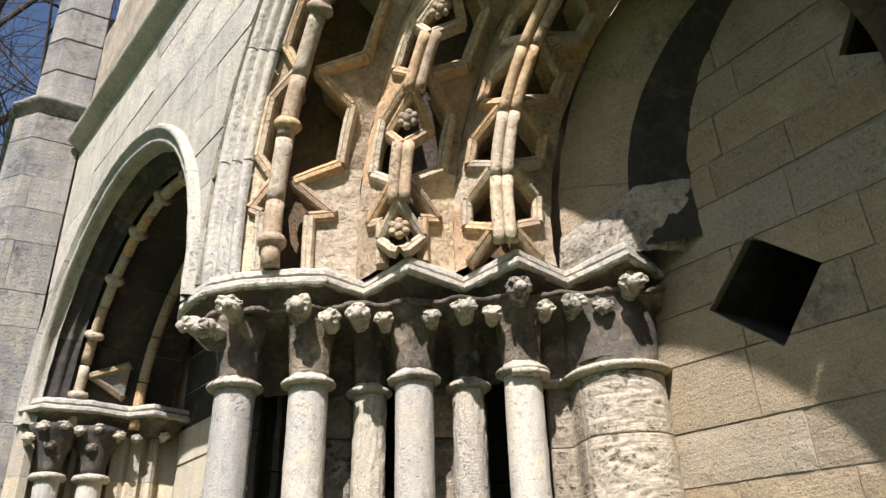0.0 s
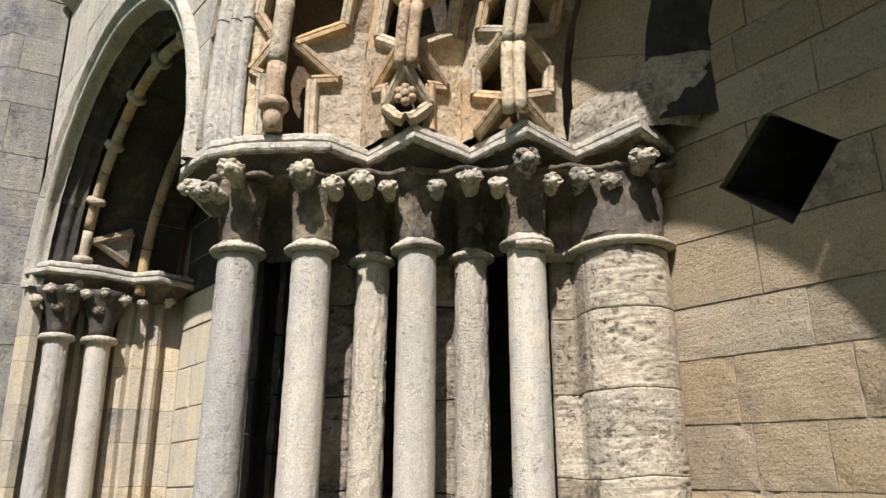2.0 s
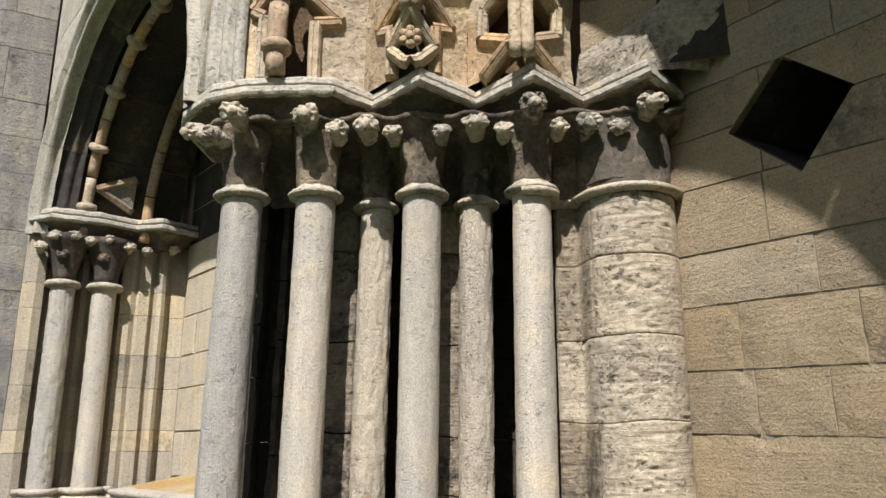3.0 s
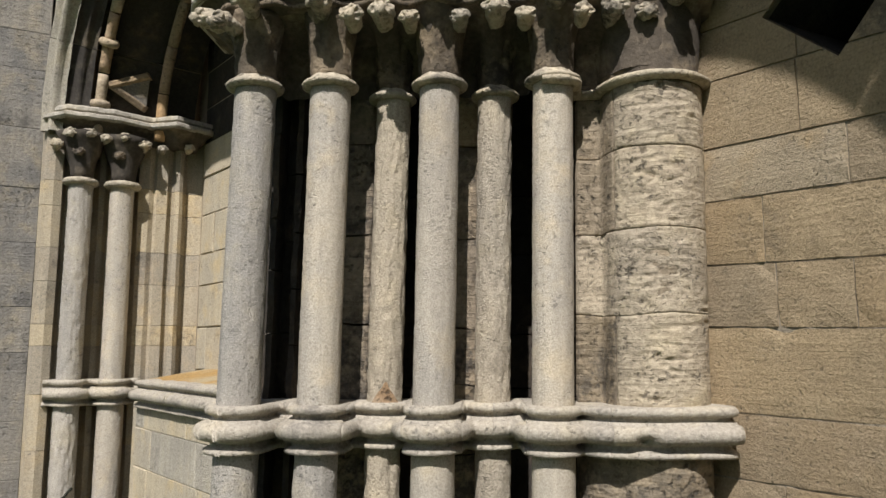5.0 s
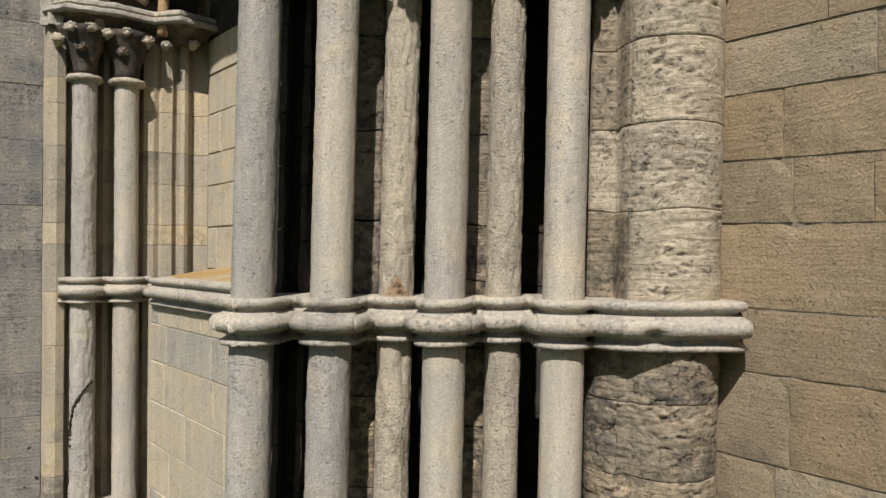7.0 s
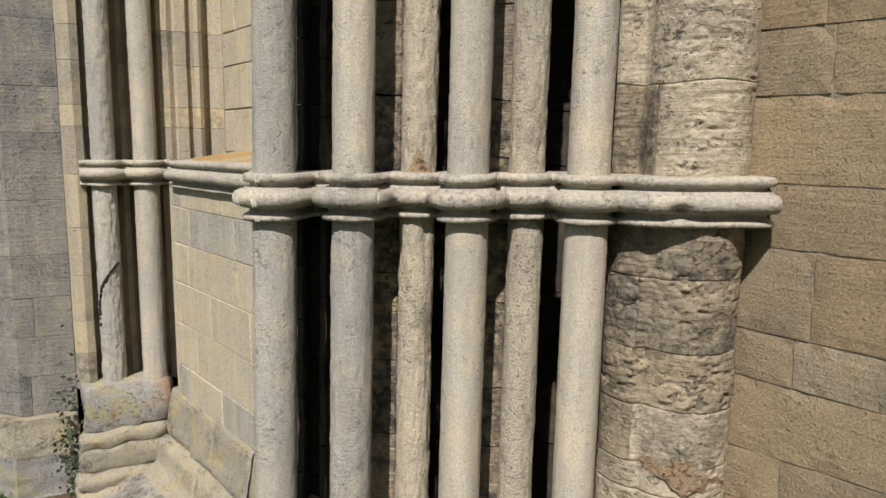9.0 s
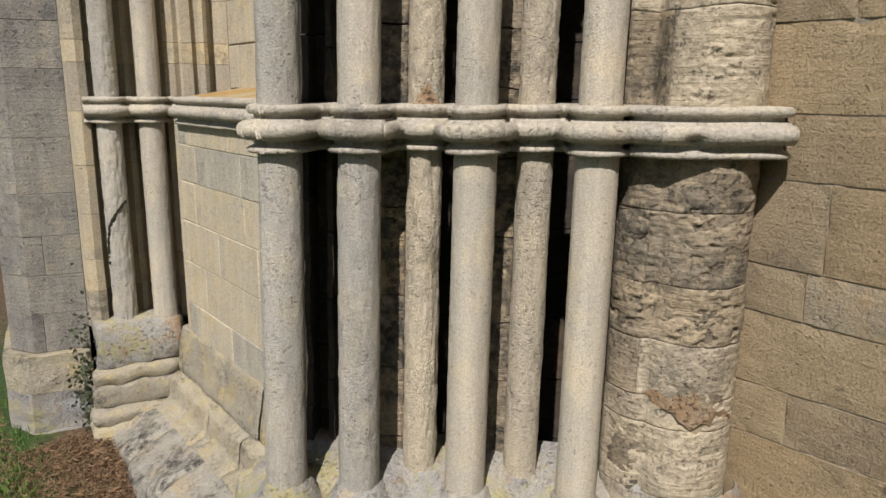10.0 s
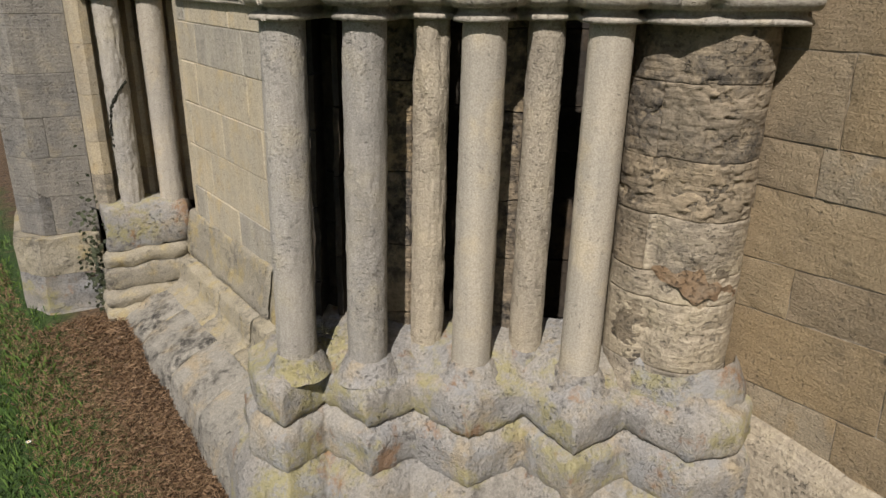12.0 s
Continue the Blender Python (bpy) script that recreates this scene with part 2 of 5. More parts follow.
def minus(pts, hole):
    """A convex polygon less a convex hole (both counter-clockwise), as convex pieces."""
    out, rest = [], pts
    m = len(hole)

    def cut(poly, a, b, keep):
        res = []
        for i, p in enumerate(poly):
            q = poly[(i + 1) % len(poly)]
            dp = ((b[0] - a[0]) * (p[1] - a[1]) - (b[1] - a[1]) * (p[0] - a[0])) * keep
            dq = ((b[0] - a[0]) * (q[1] - a[1]) - (b[1] - a[1]) * (q[0] - a[0])) * keep
            if dp >= 0:
                res.append(p)
            if dp * dq < 0:
                f = dp / (dp - dq)
                res.append((p[0] + (q[0] - p[0]) * f, p[1] + (q[1] - p[1]) * f))
        return res
    for i in range(m):
        a, b = hole[i], hole[(i + 1) % m]
        piece = cut(rest, a, b, -1)
        if len(piece) > 2:
            out.append(piece)
        rest = cut(rest, a, b, 1)
        if len(rest) < 3:
            break
    return out


def poly_prism(bm, pts, place, n0, n1):
    lo = [bm.verts.new(place(u, v, n0)) for u, v in pts]
    hi = [bm.verts.new(place(u, v, n1)) for u, v in pts]
    k = len(pts)
    for i in range(k):
        j = (i + 1) % k
        bm.faces.new((lo[i], lo[j], hi[j], hi[i]))
    bm.faces.new(lo)
    bm.faces.new(hi)


# ---------------------------------------------------------------- ground
def rise(y):
    """The ground climbs towards the buttress."""
    f = min(1.0, max(0.0, (y - 2.4) / 1.8))
    return 0.16 * f * f * (3 - 2 * f)


def build_ground():
    bm = bmesh.new()
    xs = [-400, -120, -40, -15, -6] + [-3 + 0.1 * i for i in range(0, 51)] + [4, 12, 40, 120, 400]
    ys = [-400, -120, -40, -12, -3] + [-1 + 0.1 * i for i in range(0, 91)] + [10, 14, 40, 120, 400]
    rows = []
    for y in ys:
        rows.append([(x, y, rise(y) + 0.02 * noise.noise(Vector((x * 0.9, y * 0.9, 0))) + 0.012 * noise.noise(Vector((x * 4, y * 4, 2))) if abs(x) < 10 and -4 < y < 12 else rise(y)) for x in xs])
    grid_mesh(bm, rows)
    m, t, bs = nodes_of("turf_and_litter")
    N, L = t.nodes.new, t.links.new
    geo = N("ShaderNodeNewGeometry")
    sep = N("ShaderNodeSeparateXYZ")
    L(geo.outputs["Position"], sep.inputs[0])
    n1, n2, n3 = N("ShaderNodeTexNoise"), N("ShaderNodeTexNoise"), N("ShaderNodeTexNoise")
    for n, s in ((n1, 7.0), (n2, 45.0), (n3, 160.0)):
        n.inputs["Scale"].default_value, n.inputs["Detail"].default_value = s, 6.0
        L(geo.outputs["Position"], n.inputs["Vector"])
    # distance out from the wall's foot
    dot = N("ShaderNodeVectorMath")
    dot.operation = "DOT_PRODUCT"
    dot.inputs[1].default_value = (N2.x, N2.y, 0)
    L(geo.outputs["Position"], dot.inputs[0])
    add = N("ShaderNodeMath")
    add.operation = "MULTIPLY_ADD"
    L(n1.outputs["Fac"], add.inputs[0])
    add.inputs[1].default_value = 0.35
    L(dot.outputs["Value"], add.inputs[2])
    edge = N("ShaderNodeMapRange")
    base = F0.x * N2.x + F0.y * N2.y
    edge.inputs[1].default_value, edge.inputs[2].default_value = base + 0.33, base + 0.50
    L(add.outputs[0], edge.inputs[0])
    litter = N("ShaderNodeValToRGB")
    litter.color_ramp.elements[0].position, litter.color_ramp.elements[0].color = 0.3, (0.055, 0.034, 0.018, 1)
    litter.color_ramp.elements[1].position, litter.color_ramp.elements[1].color = 0.7, (0.19, 0.125, 0.065, 1)
    L(n2.outputs["Fac"], litter.inputs[0])
    turf = N("ShaderNodeValToRGB")
    turf.color_ramp.elements[0].position, turf.color_ramp.elements[0].color = 0.3, (0.022, 0.050, 0.009, 1)
    turf.color_ramp.elements[1].position, turf.color_ramp.elements[1].color = 0.7, (0.060, 0.115, 0.020, 1)
    L(n2.outputs["Fac"], turf.inputs[0])
    mx = N("ShaderNodeMix")
    mx.data_type = "RGBA"
    L(edge.outputs[0], mx.inputs[0])
    L(litter.outputs[0], mx.inputs[6])
    L(turf.outputs[0], mx.inputs[7])
    L(mx.outputs[2], bs.inputs["Base Color"])
    bs.inputs["Roughness"].default_value = 1.0
    bp = N("ShaderNodeBump")
    bp.inputs["Strength"].default_value, bp.inputs["Distance"].default_value = 1.0, 0.02
    L(n3.outputs["Fac"], bp.inputs["Height"])
    L(bp.outputs[0], bs.inputs["Normal"])
    tagged(obj("ground", bm, m), "short green turf with a strip of brown leaf litter", "ground", kind="structure")


def leaf_mat(name, a, b, rough=0.7):
    m, t, bs = nodes_of(name)
    N, L = t.nodes.new, t.links.new
    g = N("ShaderNodeNewGeometry")
    r = N("ShaderNodeValToRGB")
    r.color_ramp.elements[0].color, r.color_ramp.elements[1].color = (*a, 1), (*b, 1)
    L(g.outputs["Random Per Island"], r.inputs[0])
    L(r.outputs[0], bs.inputs["Base Color"])
    bs.inputs["Roughness"].default_value = rough
    return m


def out_of_wall(x, y):
    return (x - F0.x) * N2.x + (y - F0.y) * N2.y


def build_turf():
    rng = random.Random(5)
    verts, faces = [], []
    while len(faces) < 60000:
        x, y = rng.uniform(-1.9, 0.75), rng.uniform(1.7, 6.6)
        n = out_of_wall(x, y) + 0.10 * noise.noise(Vector((x * 3, y * 3, 0)))
        if n < 0.30 or (n < 0.45 and rng.random() > (n - 0.28) * 5):
            continue
        h, a = rng.uniform(0.018, 0.05), rng.uniform(0, 6.283)
        w, l = rng.uniform(0.0016, 0.003), rng.uniform(0.008, 0.034)
        dx, dy = math.cos(a), math.sin(a)
        k, g = len(verts), rise(y)
        verts += [(x - dy * w, y + dx * w, g - 0.005), (x + dy * w, y - dx * w, g - 0.005), (x + dx * l * .4 + dy * w * .7, y + dy * l * .4 - dx * w * .7, g + h * .65), (x + dx * l, y + dy * l, g + h)]
        faces += [(k, k + 1, k + 2), (k, k + 2, k + 3)]
    me = bpy.data.meshes.new("grass")
    me.from_pydata(verts, [], faces)
    me.materials.append(leaf_mat("grass_blades", (0.030, 0.075, 0.010), (0.115, 0.190, 0.030)))
    tagged(new("grass", me), "short green grass blades of a lawn", "grass", kind="stuff")
    verts, faces = [], []
    while len(faces) < 30000:
        s, n = rng.uniform(-0.2, 4.2), abs(rng.gauss(0.0, 0.24))
        x, y = fr(s, n)
        if s > 1.9 and n < 0.4:
            continue
        a, l, w, z = rng.uniform(0, 6.283), rng.uniform(0.004, 0.02), rng.uniform(0.0007, 0.0022), rise(y) + rng.uniform(0.002, 0.024)
        dx, dy, up = math.cos(a), math.sin(a), rng.uniform(-0.008, 0.016)
        k = len(verts)
        verts += [(x - dx * l, y - dy * l, z), (x - dy * w, y + dx * w, z + 0.004), (x + dx * l, y + dy * l, z + up), (x + dy * w, y - dx * w, z)]
        faces += [(k, k + 1, k + 2), (k, k + 2, k + 3)]
    me = bpy.data.meshes.new("leaf_litter")
    me.from_pydata(verts, [], faces)
    me.materials.append(leaf_mat("dry_leaves", (0.06, 0.032, 0.015), (0.26, 0.165, 0.088)))
    tagged(new("leaf_litter", me), "brown dry leaf litter and mown stalks by the wall", "leaf litter", kind="stuff")
    verts, faces = [], []
    while len(faces) < 14000:
        s, n = rng.uniform(-0.2, 4.2), rng.uniform(0.05, 0.55)
        if s > 1.9 and n < 0.4:
            continue
        x, y = fr(s, n)
        a, l, h, w = rng.uniform(0, 6.283), rng.uniform(0.015, 0.05), rng.uniform(0.006, 0.03), rng.uniform(0.0008, 0.0016)
        dx, dy, g = math.cos(a), math.sin(a), rise(y)
        k = len(verts)
        verts += [(x - dy * w, y + dx * w, g + 0.004), (x + dy * w, y - dx * w, g + 0.004), (x + dx * l, y + dy * l, g + h)]
        faces.append((k, k + 1, k + 2))
    me = bpy.data.meshes.new("dry_grass")
    me.from_pydata(verts, [], faces)
    me.materials.append(leaf_mat("dry_grass_stalks", (0.15, 0.09, 0.042), (0.33, 0.235, 0.125)))
    tagged(new("dry_grass", me), "thin straw-coloured dead grass at the wall's foot", "dry grass", kind="stuff")
    # one daisy in the lawn
    d = empty("daisy", (-0.026, 3.012, 0.044))
    mw = leaf_mat("daisy_petals", (0.8, 0.8, 0.78), (0.85, 0.85, 0.82))
    for k in range(9):
        bm = bmesh.new()
        a = k * 0.698
        q = [(0.002, -0.001), (0.009, -0.0022), (0.0105, 0.0), (0.009, 0.0022), (0.002, 0.001)]
        bm.faces.new([bm.verts.new((u * math.cos(a) - v * math.sin(a), u * math.sin(a) + v * math.cos(a), 0.045 + u * 0.25)) for u, v in q])
        part("petal", bm, mw, d)
    bm = bmesh.new()
    bmesh.ops.create_uvsphere(bm, u_segments=8, v_segments=5, radius=0.0035, matrix=Matrix.Translation((0, 0, 0.047)))
    part("disc", bm, leaf_mat("daisy_disc", (0.6, 0.4, 0.03), (0.6, 0.45, 0.05)), d, "yellow flower disc")
    bm = bmesh.new()
    grid_mesh(bm, ring_rows(0, 0, [(0.0012, 0.0), (0.001, 0.046)], 6), True, True)
    part("stalk", bm, leaf_mat("daisy_stalk", (0.06, 0.12, 0.03), (0.08, 0.14, 0.04)), d)
    tagged(d, "small white daisy flowering in the lawn", "flower")


# ---------------------------------------------------------------- blocking wall of the doorway
HOLE = [(1.12, 2.545), (1.308, 2.712), (1.138, 2.855), (0.970, 2.700)]      # counter-clockwise in (y, z)
HOLE2 = [(0.60, 3.05), (0.775, 3.165), (0.60, 3.42), (0.43, 3.22)]


def east(u, v, n):
    return (WALL_X - n, u, v)


def build_east_wall():
    w = empty("wall_east")
    tagged(w, "blocking wall of warm squared limestone in a doorway", "wall", kind="structure")
    # stones by courses, each from the pier outwards: y from .. to, z from .. to
    rects = []
    table = [
        (0.10, 0.52, (1.75, 1.30, 0.9, 0.5, 0.1)), (0.52, 0.703, (1.75, 1.192, 0.92, 0.5, 0.1)), (0.703, 0.916, (1.75, 1.096, 0.70, 0.3, -0.1)), (0.916, 1.056, (1.75, 1.381, 0.96, 0.5, 0.1)),
        (1.056, 1.250, (1.75, 1.02, 0.62, 0.2)), (1.250, 1.374, (1.75, 1.363, 0.93, 0.45)), (1.374, 1.590, (1.75, 1.324, 0.97, 0.5)), (1.590, 1.749, (1.75, 0.99, 0.52, 0.0)),
        (1.749, 1.959, (1.75, 0.86, 0.3)), (1.959, 2.117, (1.75, 1.314, 1.123, 0.80, 0.4)), (2.117, 2.283, (1.75, 1.341, 1.032, 0.7, 0.2)),
        (2.283, 2.423, (1.75, 1.116, 0.74, 0.3)), (2.423, 2.604, (1.75, 1.226, 0.83, 0.4)), (2.604, 2.745, (1.75, 1.22, 0.90, 0.45)),
        (2.745, 2.880, (1.75, 1.20, 0.84, 0.4)), (2.880, 3.025, (1.75, 0.994, 0.70, 0.3)), (3.025, 3.145, (1.75, 1.20, 0.955, 0.5)),
        (3.145, 3.28, (1.75, 1.15, 0.80, 0.3)), (3.28, 3.41, (1.75, 1.05, 0.7, 0.3)), (3.41, 3.60, (1.75, 1.10, 0.75, 0.3))]

    def fall(z):
        return float(np.interp(z, (0.5, 0.7, 1.0, 1.25, 1.6, 1.75, 2.1, 2.42, 2.6), (0.24, 0.13, 0.12, 0.05, 0.02, 0.0, -0.05, -0.07, -0.09)))
    for z0, z1, ys in table:
        for a, b in zip(ys, ys[1:]):
            rects.append((b, a, z0, z1))
    mats = [M_ASHLAR, M_ASHLAR2, M_ASHLAR, M_ASHLAR3]
    rng = random.Random(11)
    for k, (u0, u1, v0, v1) in enumerate(rects):
        g = 0.0024
        # the lower beds fall towards the pier, the upper ones rise
        low, high = fall(v0), fall(v1)
        pts = [(u0 + g, v0 + g + low * (1.5 - max(u0, 0.7))), (u1 - g, v0 + g + low * (1.5 - max(u1, 0.7))), (u1 - g, v1 - g + high * (1.5 - max(u1, 0.7))), (u0 + g, v1 - g + high * (1.5 - max(u0, 0.7)))]
        mat = rng.choice(mats)
        if abs(u1 - 1.75) < 0.01 and v0 == 2.130:
            mat = M_RUST
        hit = [h for h in (HOLE, HOLE2) if min(p[0] for p in h) < u1 and max(p[0] for p in h) > u0 and min(p[1] for p in h) < v1 and max(p[1] for p in h) > v0]
        if hit:
            bm = bmesh.new()
            for piece in minus(pts, hit[0]):
                poly_prism(bm, piece, east, -0.06, 0.0)
            part("stone", bm, mat, w)
        else:
            new("stone", rough_stone(pts, east, 0.05, mat, k)).parent = w
    # mortar and the thickness of the wall, with the square putlog holes going in
    bm = bmesh.new()
    pieces = minus([(-1.2, 0.0), (1.78, 0.0), (1.78, 3.9), (-1.2, 3.9)], HOLE)
    for p in pieces:
        for q in (minus(p, HOLE2) if min(a[0] for a in p) < 0.8 and max(a[1] for a in p) > 3.1 else [p]):
            poly_prism(bm, q, east, -0.9, -0.0052)
    part("mortar_bed", bm, M_MORTAR, w, "crumbling lime mortar joints")
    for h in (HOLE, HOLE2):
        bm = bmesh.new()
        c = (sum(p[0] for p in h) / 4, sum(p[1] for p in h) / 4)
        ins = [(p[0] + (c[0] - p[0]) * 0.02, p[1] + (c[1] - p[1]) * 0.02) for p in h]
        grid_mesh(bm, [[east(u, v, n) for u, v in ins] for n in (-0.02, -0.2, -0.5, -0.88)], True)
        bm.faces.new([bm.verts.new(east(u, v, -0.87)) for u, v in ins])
        # lining coloured near black for the hole's inner shade
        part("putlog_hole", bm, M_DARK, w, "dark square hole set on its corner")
    # rough footing in front of the lowest courses
    bm = bmesh.new()
    rows = []
    for i in range(24):
        y = 1.50 - i * 0.11
        rows.append([(WALL_X + 0.05, y, 0.63), (WALL_X - 0.012, y, 0.62), (WALL_X - 0.05, y, 0.55), (WALL_X - 0.07, y, 0.3), (WALL_X - 0.08, y, -0.05)])
    grid_mesh(bm, rows)
    roughen(bm, 9, 0.012)
    part("footing", bm, M_WORN, w, "rough stone footing", True)


# ---------------------------------------------------------------- jamb: core, shafts, band
def pier_h(t, d, low=False):
    """Outline of the round pier and the fillet beside it, sunk above the string, grown by d."""
    h = -2.318 + d if 0.50 - d < t < 0.70 else -9
    if low and h > -9:
        h = -2.222 + d - 0.09 * max(0.0, (0.58 - t) / 0.075) ** 2
    q = (0.131 + d) ** 2 - (t - 0.704) ** 2
    if q > 0:
        h = max(h, -2.296 + math.sqrt(q))
    return h


def pier_band_h(t, d):
    """Outline of the string where it runs round the pier."""
    c, half = 0.685, 0.175 + d
    u = abs((t - c) / half)
    if u >= 1:
        return -9
    p = 3.0 if t < c else 5.0
    return -2.315 + (0.150 + d) * (1 - u ** p) ** (1 / p)


def band_h(t, d, floor=-2.345, grow=0.0):
    h = floor + d
    for c, ch, r in SHAFTS:
        q = (r + d + grow) ** 2 - (t - c) ** 2
        if q > 0:
            h = max(h, ch + math.sqrt(q))
    return max(h, pier_band_h(t, d))


def lean(ob):
    """The old jamb leans a little along its length."""
    for o in (ob, *ob.children_recursive):
        if o.type == "MESH":
            for v in o.data.vertices:
                dz = v.co.z + (ob.location.z if o.parent else 0.0) - 2.2
                v.co.x += 0.0190 * dz
                v.co.y -= 0.0065 * dz


def build_core():
    w = empty("jamb_core")
    tagged(w, "weathered stone core of the splayed jamb, in shadow behind the shafts", "door jamb", kind="structure")
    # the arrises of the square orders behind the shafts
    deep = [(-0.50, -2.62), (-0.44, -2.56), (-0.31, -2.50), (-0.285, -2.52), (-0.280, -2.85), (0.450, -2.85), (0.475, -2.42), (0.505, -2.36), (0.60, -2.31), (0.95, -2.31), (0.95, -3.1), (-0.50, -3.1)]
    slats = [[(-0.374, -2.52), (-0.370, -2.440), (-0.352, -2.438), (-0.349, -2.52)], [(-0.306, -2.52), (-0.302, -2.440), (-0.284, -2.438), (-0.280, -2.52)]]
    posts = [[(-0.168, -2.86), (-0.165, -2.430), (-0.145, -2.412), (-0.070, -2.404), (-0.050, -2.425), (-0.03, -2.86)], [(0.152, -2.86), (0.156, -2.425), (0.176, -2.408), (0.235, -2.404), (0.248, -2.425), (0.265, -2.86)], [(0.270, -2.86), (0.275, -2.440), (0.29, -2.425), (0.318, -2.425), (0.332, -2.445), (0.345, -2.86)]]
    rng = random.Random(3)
    # nook and slats are coloured near black for the shade between shafts
    for pts, mat, label in [(deep, M_DARK, "deep nook behind the shafts, coloured dark for shade")] + [(p, M_DARK, "thin fillet in the nook, coloured dark for shade") for p in slats] + [(p, M_BACK2, "weathered brown arris between the shafts") for p in posts]:
        z = 0.0
        while z < 2.95:
            dz = rng.uniform(0.15, 0.27)
            bm = bmesh.new()
            prism(bm, [jo(t, h) for t, h in pts], z, min(z + dz - 0.005, 2.95))
            bmesh.ops.subdivide_edges(bm, edges=list(bm.edges), cuts=4, use_grid_fill=True)
            roughen(bm, 16, 0.006)
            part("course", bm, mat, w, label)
            z += dz
    lean(w)


def shaft_mesh(x, y, r, z0, z1, seed, rough, taper=0.0, dent=None):
    bm = bmesh.new()
    rows, n, k = [], 72, max(8, int((z1 - z0) / 0.010))
    rng = random.Random(seed)
    ph = rng.uniform(0, 20)
    lean = (rng.uniform(-0.003, 0.003), rng.uniform(-0.003, 0.003))
    for i in range(k + 1):
        f = i / k
        z = z0 + (z1 - z0) * f
        row = []
        for j in range(n):
            a = 2 * math.pi * j / n
            v = Vector((math.cos(a) * 0.8 + ph, math.sin(a) * 0.8, z * 3.0))
            rr = r * (1 - taper * (1 - f)) * (1 + 0.012 * noise.noise(v)) + rough * noise.noise(v * 5.0) + rough * 0.7 * noise.noise(Vector((math.cos(a) * 3 + ph, math.sin(a) * 3, z * 32))) + (0.0009 + rough * 0.35) * noise.noise(Vector((math.cos(a) * 7 + ph, math.sin(a) * 7, z * 85))) - 2.2 * rough * max(0.0, noise.noise(Vector((math.cos(a) * 5 + ph, math.sin(a) * 5, z * 48 + 7))) - 0.32)
            if dent:
                for dz, da, size, deep in dent:
                    q = ((z - dz) / size) ** 2 + ((((a - da + math.pi) % (2 * math.pi)) - math.pi) / (size * 9)) ** 2
                    rr -= deep * math.exp(-q * 2)
            e = min(i, k - i)
            if e == 0:
                rr -= 0.003
            row.append((x + rr * math.cos(a) + lean[0] * f, y + rr * math.sin(a) + lean[1] * f, z))
        rows.append(row)
    grid_mesh(bm, rows, True, True)
    return bm


